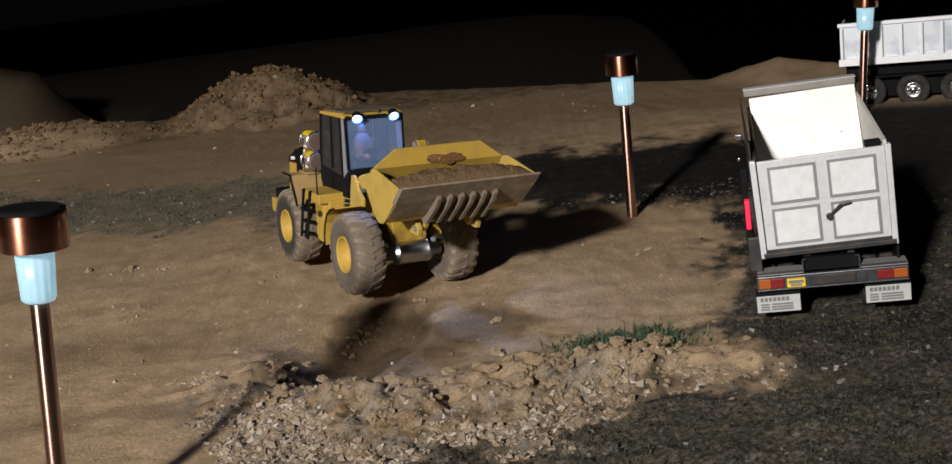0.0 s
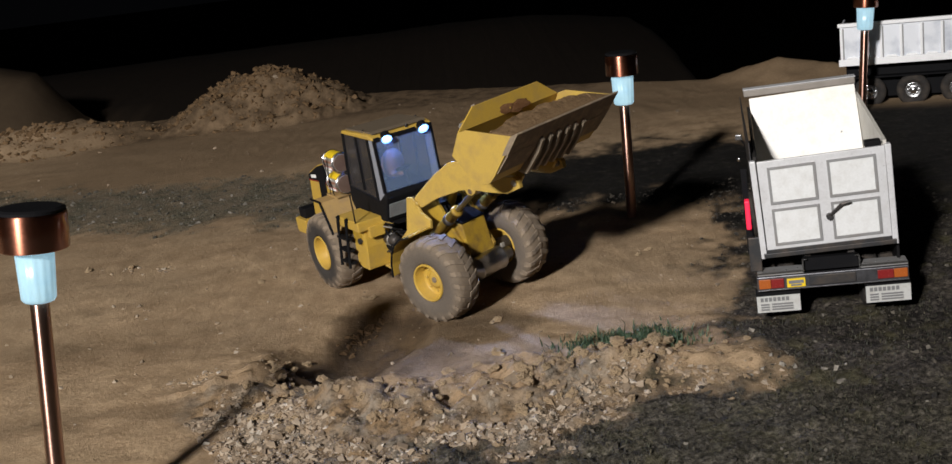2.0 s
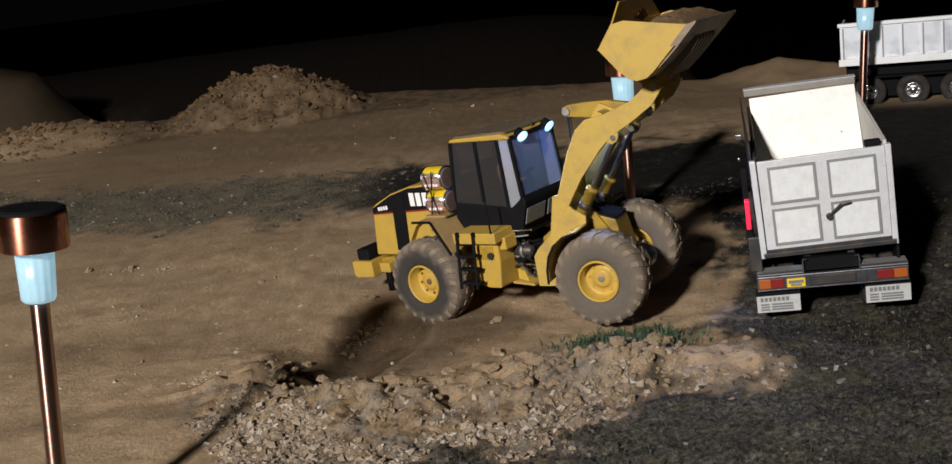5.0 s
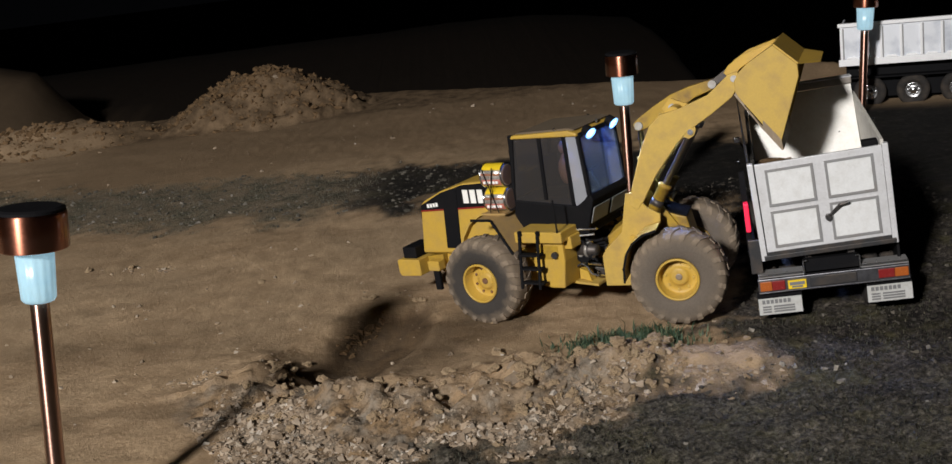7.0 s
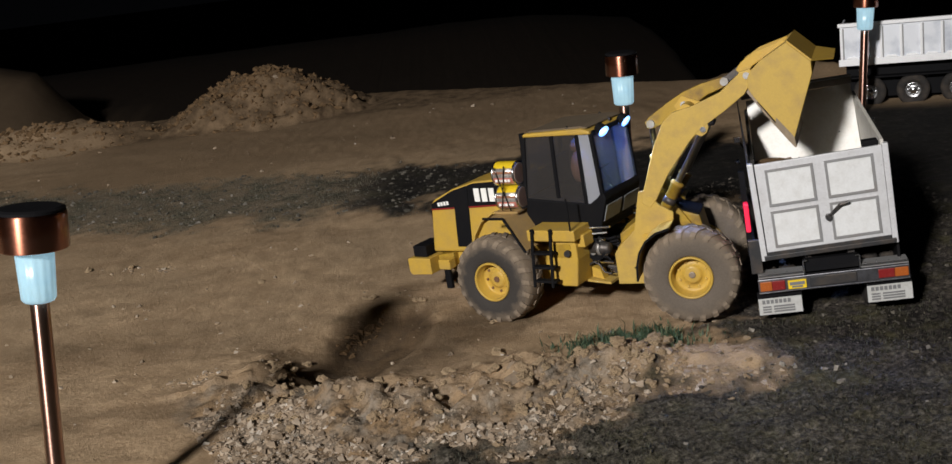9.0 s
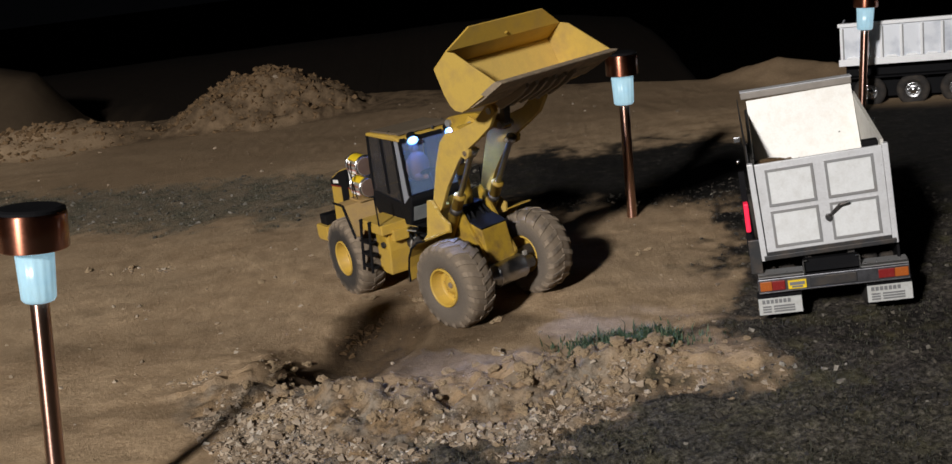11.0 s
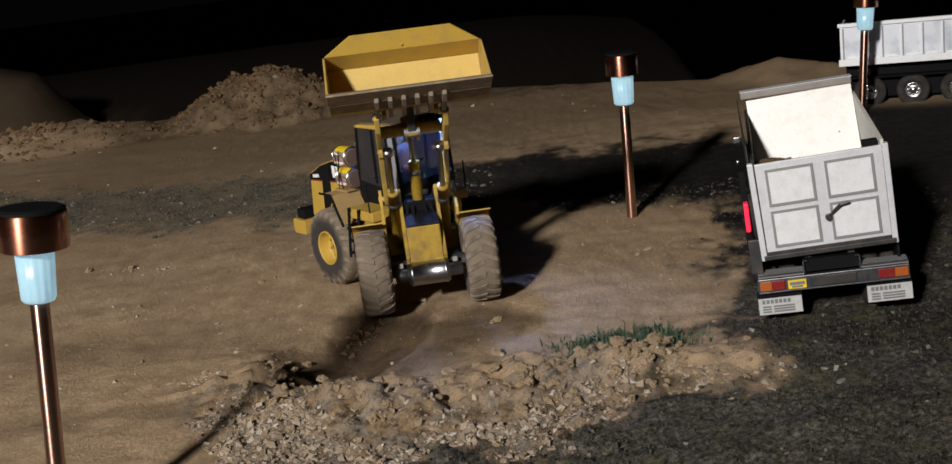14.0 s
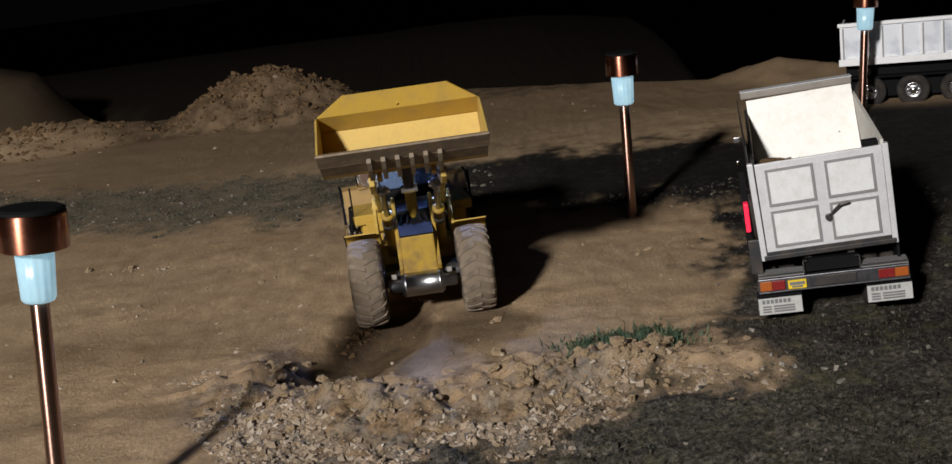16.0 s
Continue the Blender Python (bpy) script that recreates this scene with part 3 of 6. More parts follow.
part("rear_chassis", slabs([(-0.235, 0.05), (-0.235, 0.09), (-0.025, 0.09), (-0.012, 0.075), (-0.012, 0.045), (-0.05, 0.04)], (-0.034, 0.034)), YELLOW, loader, "yellow rear chassis", bev=0.002)
part("rear_axle", rod(bmesh.new(), (-0.1225, -0.07, 0.0565), (-0.1225, 0.07, 0.0565), 0.013, 20), DARK, loader)
for s in (-1, 1):
    y0, y1 = sorted((s * 0.045, s * 0.0535))
    part("rear_arch", sheet(bmesh.new(), [(-0.1745, 0.095), (-0.17, 0.108), (-0.156, 0.1275), (-0.136, 0.1395), (-0.1135, 0.1432)], y0, y1, 0.002), DUSTY_YELLOW, loader, "dusty yellow wheel arch")
    y0, y1 = sorted((s * 0.045, s * 0.096))
    part("rear_fender", sheet(bmesh.new(), [(-0.1133, 0.1432), (-0.0866, 0.1432), (-0.06, 0.101)], y0, y1, 0.0025), DUSTY_FENDER, loader, "mud-brown dusty fender")
    bm = bmesh.new()
    for a, c in (((-0.118, 0.146), (-0.086, 0.146)), ((-0.086, 0.146), (-0.058, 0.1))):
        rod(bm, (a[0], s * 0.099, a[1]), (c[0], s * 0.099, c[1]), 0.0018)
    part("fender_rail", bm, BLACK, loader, "black rail")
    # platform, ladder and tank under the cab
    y0, y1 = sorted((s * 0.04, s * 0.088))
    part("platform", boxes((-0.06, 0.012, y0, y1, 0.112, 0.127)), YELLOW, loader, "yellow cab platform", bev=0.0015)
    part("side_tank", slabs([(-0.034, 0.052), (-0.034, 0.1115), (0.006, 0.1115), (0.006, 0.085), (0.0, 0.048), (-0.02, 0.048)], tuple(sorted((s * 0.035, s * 0.078)))), YELLOW, loader, "yellow side tank", bev=0.002)
    bm = bmesh.new()
    for x in (-0.05, -0.022):
        rod(bm, (x, s * 0.09, 0.128), (x - 0.004, s * 0.096, 0.052), 0.0022)
        rod(bm, (x, s * 0.09, 0.128), (x, s * 0.088, 0.123), 0.003)
    for z in (0.058, 0.077, 0.096):
        box(bm, -0.053, -0.02, min(s * 0.086, s * 0.096), max(s * 0.086, s * 0.096), z, z + 0.003)
    part("ladder", bm, BLACK, loader, "black ladder")

CAN_YELLOW = surface("yellow_label", (0.72, 0.5, 0.02), 0.3, amount=0.1)
CAN_SILVER = surface("silver_can", (0.5, 0.47, 0.43), 0.28, 0.6, amount=0.3, dirt=(0.2, 0.1, 0.05))
CAN_RED = surface("brown_red_can_end", (0.24, 0.1, 0.06), 0.45, amount=0.4, dirt=(0.4, 0.25, 0.1), scale=60)
CAN_END = surface("dull_can_end", (0.2, 0.13, 0.1), 0.4, 0.5, amount=0.5, dirt=(0.3, 0.24, 0.18), scale=60)
# two strapped cans beside the cab
def can_strip(a0, a1, z, half, r=0.0161):
    """A strip of a can's skin between two angles about its axis."""
    bm = bmesh.new()
    ring = []
    for k in range(9):
        a = radians(a0 + (a1 - a0) * k / 8)
        ring.append([bm.verts.new((CAN_X + x, CAN_Y - r * math.cos(a), z + r * math.sin(a))) for x in (-half, half)])
    for a, c in zip(ring, ring[1:]):
        bm.faces.new((a[0], a[1], c[1], c[0]))
    return bm


CAN_X, CAN_Y, CAN_H = -0.0965, -0.0535, 0.0178
part("can_shelf", boxes((-0.117, -0.08, -0.072, -0.0487, 0.1455, 0.148)), DUSTY_FENDER, loader, "dusty can shelf")
for z in (0.1638, 0.1968):
    seat = pose(CAN_X, CAN_Y, z, 0, 90, 0)
    can = part("can", lathe(bmesh.new(), [(0.012, -CAN_H), (0.0156, -CAN_H + 0.0008), (0.0156, CAN_H - 0.0008), (0.012, CAN_H)], 32, seat), CAN_SILVER, loader, "silver can with red and yellow labels", True)
    part("can_end", lathe(bmesh.new(), [(0.0132, CAN_H - 0.0006), (0.0132, CAN_H + 0.0005), (0.011, CAN_H + 0.0008)], 28, seat), CAN_END, can, "dull metal can end")
    for x in (-CAN_H + 0.0002, CAN_H - 0.0024):
        part("can_ring", lathe(bmesh.new(), [(0.0128, x), (0.0168, x), (0.0168, x + 0.002), (0.0128, x + 0.002)], 32, seat, True), CHROME, can, "chrome end ring", True)
    part("upper_label", can_strip(36, 108, z, 0.0152), CAN_YELLOW, can, "bright yellow label")
    part("brown_band", can_strip(8, 20, z, 0.0152), CAN_RED, can, "brown-red band")
    part("can_label", can_strip(-46, -10, z, 0.0152), LABEL, can, "dull red label")
    bm = bmesh.new()
    for k in range(5):
        x = CAN_X - 0.0125 + k * 0.005
        box(bm, x, x + 0.0035, CAN_Y - 0.0161, CAN_Y - 0.0145, z - 0.0085, z - 0.005)
    part("label_print", bm, WHITE, can)
for x0, x1 in ((-0.108, -0.09), (-0.091, -0.104)):
    part("can_strap", rod(bmesh.new(), (x0, CAN_Y - 0.0175, 0.21), (x1, CAN_Y - 0.0175, 0.149), 0.0008, 6), BLACK, loader)

# cab
cab = part("cab_base", slabs([(-0.083, 0.12), (-0.08, 0.16), (0.018, 0.151), (0.04, 0.166), (0.043, 0.158), (0.03, 0.12)], (-0.0485, 0.0485)), BLACK, loader, "black lower cab", bev=0.002)
part("cab_floor", boxes((-0.08, 0.028, -0.044, 0.044, 0.112, 0.1195)), BLACK, loader)
roof = part("cab_roof", slabs([(-0.07, 0.2425), (-0.067, 0.2475), (0.02, 0.2505), (0.032, 0.247), (0.034, 0.2425)], (-0.05, 0.05)), YELLOW, loader, "yellow cab roof", bev=0.002)
part("roof_panel", slabs([(-0.064, 0.2481), (-0.06, 0.2502), (0.018, 0.253), (0.028, 0.2505), (0.024, 0.2492)], (-0.044, 0.044)), DUSTY_ROOF, roof, "dusty brown roof panel")
for s in (-1, 1):
    for name, a, c in (("rear_pillar", (-0.0795, 0.16), (-0.0685, 0.2425)), ("middle_pillar", (-0.028, 0.16), (-0.026, 0.2425)), ("door_pillar", (0.013, 0.152), (0.012, 0.2425)), ("front_pillar", (0.0378, 0.165), (0.033, 0.2425))):
        yy = s * 0.047
        bm = slabs([(a[0] - 0.0025, a[1]), (c[0] - 0.0025, c[1]), (c[0] + 0.0025, c[1]), (a[0] + 0.0025, a[1])], (yy - 0.0015, yy + 0.0015))
        part(name, bm, BLACK, cab)
    yy = s * 0.046
    part("side_glass", slabs([(-0.078, 0.159), (-0.067, 0.242), (0.011, 0.242), (0.0125, 0.151)], (yy - 0.0006, yy + 0.0006)), TINTED, cab, "dark tinted side glass")
    part("quarter_glass", slabs([(0.0155, 0.1505), (0.013, 0.242), (0.032, 0.242), (0.0365, 0.166), (0.0215, 0.1505)], (yy - 0.0006, yy + 0.0006)), SIDE_HAZE, cab, "quarter glass coloured with a pale reflection")
m = Matrix.Translation((0.0362, 0, 0.204)) @ Matrix.Rotation(-0.06, 4, "Y")
part("windshield", box(bmesh.new(), -0.0006, 0.0006, -0.0465, 0.0465, -0.038, 0.038, m), CAB_GLASS, cab, "windshield coloured with blue light haze")
m = Matrix.Translation((-0.0745, 0, 0.201)) @ Matrix.Rotation(0.12, 4, "Y")
part("rear_glass", box(bmesh.new(), -0.0006, 0.0006, -0.0425, 0.0425, -0.04, 0.04, m), TINTED, cab)
part("seat", boxes((-0.045, -0.01, -0.018, 0.018, 0.15, 0.172), (-0.05, -0.042, -0.018, 0.018, 0.165, 0.21)), BLACK, cab, "black seat", bev=0.003)
part("steering_column", rod(bmesh.new(), (0.03, 0, 0.16), (0.016, 0, 0.186), 0.0025), BLACK, cab)
part("steering_wheel", lathe(bmesh.new(), [(0.011, 0), (0.0125, 0.001), (0.011, 0.002), (0.0095, 0.001)], 20, pose(0.015, 0, 0.187, 0, -28, 0)), BLACK, cab)
DOLL = surface("doll_plastic", (0.6, 0.3, 0.2), 0.6, amount=0.1)
bm = bmesh.new()
blob(bm, (-0.016, 0, 0.19), (0.012, 0.019, 0.024), 3, 0.05)
blob(bm, (-0.02, 0, 0.219), (0.008, 0.0075, 0.0095), 4, 0.03)
blob(bm, (-0.004, 0, 0.178), (0.014, 0.013, 0.006), 5, 0.05)
part("seated_doll", bm, DOLL, cab, "plain seated toy doll", True)
for s in (-1, 1):
    seat = pose(0.0403, s * 0.03, 0.2445, 0, 125, s * 5 - 10)
    h = part("work_light", lathe(bmesh.new(), [(0.004, -0.008), (0.0066, -0.007), (0.0074, 0.0035), (0.0068, 0.0035), (0.0061, -0.0055), (0.005, -0.006)], 24, seat), BLACK, roof, "black work light housing")
    part("light_lens", lathe(bmesh.new(), [(0.0042, -0.0054), (0.0042, -0.005), (0.003, -0.0046)], 20, seat), BLUE_LED, h, "glowing blue-white lens")
    # The bowl emits by itself, so lens glare shows from the side.
    part("reflector", lathe(bmesh.new(), [(0.0045, -0.005), (0.0046, -0.0046), (0.0054, 0.0042), (0.0078, 0.0046), (0.0078, 0.0037), (0.0058, 0.0037), (0.0052, -0.005)], 24, seat, True), LED_RIM, h, "self-glowing bowl for lens glare", True)
    part("roof_bolt", lathe(bmesh.new(), [(0.002, 0), (0.002, 0.0035), (0.001, 0.0045)], 10, pose(-0.002, s * 0.044, 0.2495)), CHROME, roof)
m = Matrix.Translation((0.0378, 0, 0.138)) @ Matrix.Rotation(0.33, 4, "Y")
for s in (-1, 1):
    part("lower_glass", box(bmesh.new(), -0.0006, 0.0006, min(s * 0.004, s * 0.045), max(s * 0.004, s * 0.045), -0.011, 0.011, m), LOW_GLASS, cab, "lower pane with a painted pale reflection")
part("roof_front", boxes((0.0343, 0.0366, -0.048, -0.039, 0.2405, 0.2466), (0.0343, 0.0366, -0.021, 0.021, 0.2405, 0.2466), (0.0343, 0.0366, 0.039, 0.048, 0.2405, 0.2466)), BLACK, roof, "dark roof front edge", bev=0.0006)
part("dome_light", boxes((-0.02, 0.02, -0.02, 0.02, 0.2412, 0.2422)), CAB_LED, cab, "blue-lit dome light")
part("antenna_knob", lathe(bmesh.new(), [(0.0018, 0), (0.0018, 0.004), (0.0006, 0.006)], 10, pose(0.03, 0.01, 0.248)), DARK, roof)
part("exhaust", lathe(bmesh.new(), [(0.005, 0.0), (0.005, 0.03), (0.0042, 0.032), (0.0042, 0.05), (0.0035, 0.05)], 16, pose(-0.0905, -0.018, 0.192)), BLACK, loader)
for s in (-1, 1):
    part("steering_cylinder", rod(bmesh.new(), (-0.02, s * 0.03, 0.07), (0.012, s * 0.033, 0.069), 0.0046, 14), DARK, loader, "dark steering cylinder")
    part("steering_rod", rod(bmesh.new(), (0.0125, s * 0.033, 0.069), (0.034, s * 0.034, 0.068), 0.0024, 12), CHROME, loader, "chrome steering rod")
    part("hose_clamp", rod(bmesh.new(), (0.012, s * 0.04, 0.086), (0.012, s * 0.048, 0.086), 0.0042, 12), STEEL, loader, "dull steel fitting")
    part("fitting", rod(bmesh.new(), (0.018, s * 0.038, 0.103), (0.027, s * 0.04, 0.1), 0.0022, 10), CHROME, loader, "bright hose fitting")
    part("link_bracket", slabs([(0.003, 0.05), (0.004, 0.064), (0.016, 0.06), (0.02, 0.047)], tuple(sorted((s * 0.03, s * 0.042)))), YELLOW, loader, "small yellow bracket")
    part("loose_hose", rod(bmesh.new(), (-0.002, s * 0.043, 0.104), (0.03, s * 0.046, 0.078), 0.0018, 8), BLACK, loader, "black hydraulic hose")
    part("valve_block", boxes((-0.004, 0.02, s * 0.03 - 0.008, s * 0.03 + 0.008, 0.084, 0.1)), DARK, loader, bev=0.001)
    part("grab_rail", rod(bmesh.new(), (0.008, s * 0.0885, 0.127), (0.008, s * 0.0885, 0.17), 0.0012, 8), BLACK, loader)
for s in (-1, 1):
    part("tank_panel", boxes((-0.03, -0.002, s * 0.0783 - 0.0006, s * 0.0783 + 0.0006, 0.088, 0.106)), MUSTARD, loader, "dirty tank cover", bev=0.0003)
    part("tank_cap", rod(bmesh.new(), (-0.006, s * 0.078, 0.094), (-0.006, s * 0.083, 0.094), 0.0045, 14), DARK, loader, "dark filler cap")
    part("step_bracket", boxes((0.004, 0.016, s * 0.06 - 0.012, s * 0.06 + 0.012, 0.1, 0.1165)), YELLOW, loader, "yellow step bracket", bev=0.001)
    part("pump_housing", rod(bmesh.new(), (0.014, s * 0.03, 0.083), (0.014, s * 0.046, 0.083), 0.0105, 18), BLACK, loader, "black pump housing")
    part("drive_shaft", rod(bmesh.new(), (-0.012, s * 0.012, 0.058), (0.034, s * 0.012, 0.058), 0.004, 12), STEEL, loader, "dull drive shaft")
for s in (-1, 1):
    part("feed_pipe", rod(bmesh.new(), (0.002, s * 0.047, 0.1185), (0.04, s * 0.044, 0.1195), 0.0016, 10), CHROME, loader, "bright feed pipe")
    part("feed_pipe", rod(bmesh.new(), (0.01, s * 0.05, 0.111), (0.036, s * 0.046, 0.1125), 0.0012, 8), STEEL, loader)
    part("motor", lathe(bmesh.new(), [(0.006, -0.014), (0.009, -0.013), (0.009, 0.006), (0.0075, 0.008), (0.0075, 0.013), (0.004, 0.015)], 20, pose(0.021, s * 0.041, 0.09, 0, 90, 0)), DARK, loader, "dark hydraulic motor", True)
    part("motor_collar", lathe(bmesh.new(), [(0.0092, -0.002), (0.0102, -0.002), (0.0102, 0.002), (0.0092, 0.002)], 20, pose(0.021, s * 0.041, 0.09, 0, 90, 0), True), STEEL, loader, "dull steel collar", True)
    part("yellow_gusset", slabs([(0.006, 0.1), (0.006, 0.117), (0.012, 0.117), (0.0155, 0.102)], tuple(sorted((s * 0.046, s * 0.052)))), YELLOW, loader, bev=0.0005)
    part("belly_plate", slabs([(-0.004, 0.0462), (-0.004, 0.0492), (0.034, 0.0462), (0.034, 0.0432)], tuple(sorted((s * 0.012, s * 0.05)))), DUSTY_YELLOW, loader, "dusty belly plate")
    bm = bmesh.new()
    loop = [(-0.002, 0.1), (0.006, 0.106), (0.016, 0.104), (0.024, 0.096), (0.028, 0.084), (0.036, 0.076)]
    for a, c in zip(loop, loop[1:]):
        rod(bm, (a[0], s * 0.0465, a[1]), (c[0], s * 0.0465, c[1]), 0.0016, 8)
    part("bent_hose", bm, BLACK, loader, "bent black hydraulic hose")
    bm = bmesh.new()
    loop = [(0.0, 0.066), (0.01, 0.072), (0.018, 0.068), (0.024, 0.058), (0.034, 0.056)]
    for a, c in zip(loop, loop[1:]):
        rod(bm, (a[0], s * 0.045, a[1]), (c[0], s * 0.045, c[1]), 0.0014, 8)
    part("bent_hose", bm, DARK, loader, "bent dark hydraulic hose")
    for x, z in ((0.012, 0.0735), (0.027, 0.0835), (0.033, 0.0605)):
        part("hose_end", rod(bmesh.new(), (x, s * 0.0435, z), (x + 0.005, s * 0.0475, z - 0.001), 0.0021, 10), CHROME, loader, "bright hose end")
part("hitch", boxes((-0.01, 0.034, -0.016, 0.016, 0.045, 0.055), (-0.01, 0.034, -0.016, 0.016, 0.082, 0.092), (-0.006, 0.006, -0.006, 0.006, 0.045, 0.1)), DARK, loader, "dark steering joint", bev=0.001)
for y in (-0.03, -0.024, -0.018, 0.018, 0.024, 0.03):
    part("hose", rod(bmesh.new(), (-0.005, y, 0.075 + abs(y) * 0.5), (0.036, y * 0.8, 0.07 + abs(y)), 0.002, 8), BLACK, loader)

# front frame: turns on the joint
front = part("front_frame", slabs([(0.03, 0.042), (0.03, 0.1), (0.066, 0.125), (0.1, 0.13), (0.136, 0.117), (0.146, 0.064), (0.12, 0.04)], (-0.024, 0.024)), MUSTARD, loader, "yellow front frame", bev=0.002)
MOVING["front"] = front
TOWER = [(0.027, 0.042), (0.027, 0.083), (0.034, 0.0925), (0.056, 0.112), (0.0675, 0.1622), (0.0771, 0.163), (0.0925, 0.142), (0.1085, 0.132), (0.1075, 0.1195), (0.0925, 0.1155), (0.0795, 0.107), (0.0705, 0.095), (0.066, 0.081), (0.0645, 0.064), (0.0635, 0.04)]
for s in (-1, 1):
    a, c = sorted((s * 0.051, s * 0.0555))
    part("tower_plate", slabs(TOWER, (a, c)), DUSTY_YELLOW, front, "yellow arm tower", bev=0.0008)
    a, c = sorted((s * 0.024, s * 0.029))
    part("inner_plate", slabs([(0.05, 0.08), (0.066, 0.155), (0.09, 0.165), (0.112, 0.13), (0.146, 0.075), (0.14, 0.06)], (a, c)), MUSTARD, front, bev=0.0008)
    a, c = sorted((s * 0.0555, s * 0.1))
    part("front_fender", sheet(bmesh.new(), [(0.0628, 0.06), (0.0642, 0.078), (0.0688, 0.094), (0.0778, 0.1075), (0.0912, 0.117), (0.108, 0.1215)], a, c, 0.0018), YELLOW, front, "yellow front fender")
    a, c = sorted((s * 0.1002, s * 0.1018))
    part("fender_edge", sheet(bmesh.new(), [(0.0624, 0.058), (0.0638, 0.077), (0.0684, 0.0934), (0.0774, 0.1072), (0.091, 0.1168), (0.1084, 0.1213)], a, c, 0.0026), BLACK, front, "black rubber fender edge")
    part("tower_bolt", rod(bmesh.new(), (0.07, s * 0.0555, 0.1035), (0.07, s * 0.0578, 0.1035), 0.0042, 18), YELLOW, front, "yellow bolt head")
    part("tower_slot", boxes((0.05, 0.0635, s * 0.0556 - 0.0004, s * 0.0556 + 0.0004, 0.0615, 0.0635)), BLACK, front, "dark slot")
    part("marker_lamp", boxes((0.146, 0.1495, s * 0.0385 - 0.0034, s * 0.0385 + 0.0034, 0.063, 0.0698)), PALE_LENS, front, "small pale headlamp", bev=0.0008)
    part("arm_pin", rod(bmesh.new(), (0.0815, s * 0.0565, 0.151), (0.0815, s * 0.03, 0.151), 0.004, 16), DUSTY_YELLOW, front)
# Black plate added to darken the slope that the work lights hit.
part("added_cover", slabs([(0.098, 0.1303), (0.1362, 0.1173), (0.137, 0.1192), (0.098, 0.1325)], (-0.0237, 0.0237)), BLACK, front, "black plate added over the frame slope", bev=0.0005)
part("hydraulic_block", boxes((0.06, 0.1, -0.0225, 0.0225, 0.128, 0.146)), BLACK, front, "black hydraulic block", bev=0.002)
for y in (-0.016, -0.008, 0.008, 0.016):
    part("hose", rod(bmesh.new(), (0.1, y, 0.14), (0.118, y * 1.4, 0.118), 0.002, 8), BLACK, front)
part("cross_box", boxes((0.03, 0.062, -0.051, 0.051, 0.045, 0.09)), YELLOW, front, bev=0.002)
for s in (-1, 1):
    part("cross_panel", boxes((0.062, 0.1, s * 0.0375 - 0.0135, s * 0.0375 + 0.0135, 0.05, 0.06)), DARK, front)
part("axle_housing", lathe(bmesh.new(), [(0.006, -0.048), (0.009, -0.046), (0.009, -0.03), (0.015, -0.029), (0.015, -0.026), (0.0172, -0.0255), (0.0172, -0.0225), (0.0165, -0.022), (0.0165, 0.022), (0.0172, 0.0225), (0.0172, 0.0255), (0.015, 0.026), (0.015, 0.029), (0.009, 0.03), (0.009, 0.046), (0.006, 0.048)], 32, pose(0.1505, 0, 0.053, 90, 0, 0)), DARK_CHROME, front, "dark polished axle drum", True)
part("front_axle", rod(bmesh.new(), (0.1268, -0.07, 0.0565), (0.1268, 0.07, 0.0565), 0.012, 20), DARK, front)

for key, x, s in (("rl", -0.1225, -1), ("rr", -0.1225, 1), ("fl", 0.1268, -1), ("fr", 0.1268, 1)):
    w = wheel(loader, s, x < 0)
    MOVING[key] = w
    w.location = (x, s * 0.0755, 0.0565)

# lift arms, in the arm's own space: x along it, from its pivot to the bucket's hinge
ARM = [(-0.008, -0.006), (-0.009, 0.006), (0.004, 0.0135), (0.0564, 0.0354), (0.088, 0.0445), (0.106, 0.0425), (0.127, 0.027), (0.1605, 0.009), (0.195, 0.0035), (0.2035, -0.003), (0.2015, -0.0135), (0.176, -0.0165), (0.146, -0.0093), (0.111, 0.0014), (0.091, 0.0034), (0.042, 0.001), (0.005, -0.006)]
arm = part("lift_arm", slabs(ARM, (-0.0485, -0.0415), (0.0415, 0.0485)), DUSTY_YELLOW, loader, "yellow lift arms", bev=0.001)
MOVING["arm"] = arm
part("cross_tube", rod(bmesh.new(), (0.1167, -0.042, 0.03), (0.1167, 0.042, 0.03), 0.0085, 20), YELLOW, arm)
for s in (-1, 1):
    part("pivot_plate", slabs([(0.1, 0.022), (0.108, 0.046), (0.124, 0.046), (0.132, 0.022)], tuple(sorted((s * 0.0075, s * 0.011)))), YELLOW, arm)
    part("hinge_pin", rod(bmesh.new(), (0.195, s * 0.05, -0.005), (0.195, s * 0.038, -0.005), 0.0042, 14), STEEL, arm)
    part("cylinder_lug", slabs([(0.1, 0.006), (0.104, -0.005), (0.111, -0.0075), (0.118, -0.005), (0.124, 0.002)], tuple(sorted((s * 0.042, s * 0.048)))), DUSTY_YELLOW, arm, bev=0.0006)
    part("pin_cap", rod(bmesh.new(), (0.112, s * 0.0482, -0.001), (0.112, s * 0.0502, -0.001), 0.0036, 16), CHROME, arm, "bright pin cap")
    part("cylinder_pin", rod(bmesh.new(), (0.112, s * 0.0415, -0.001), (0.112, s * 0.026, -0.001), 0.0038, 14), CHROME, arm)
part("pivot_pin", rod(bmesh.new(), (0.1167, -0.013, 0.0368), (0.1167, 0.013, 0.0368), 0.0045, 16), STEEL, arm)

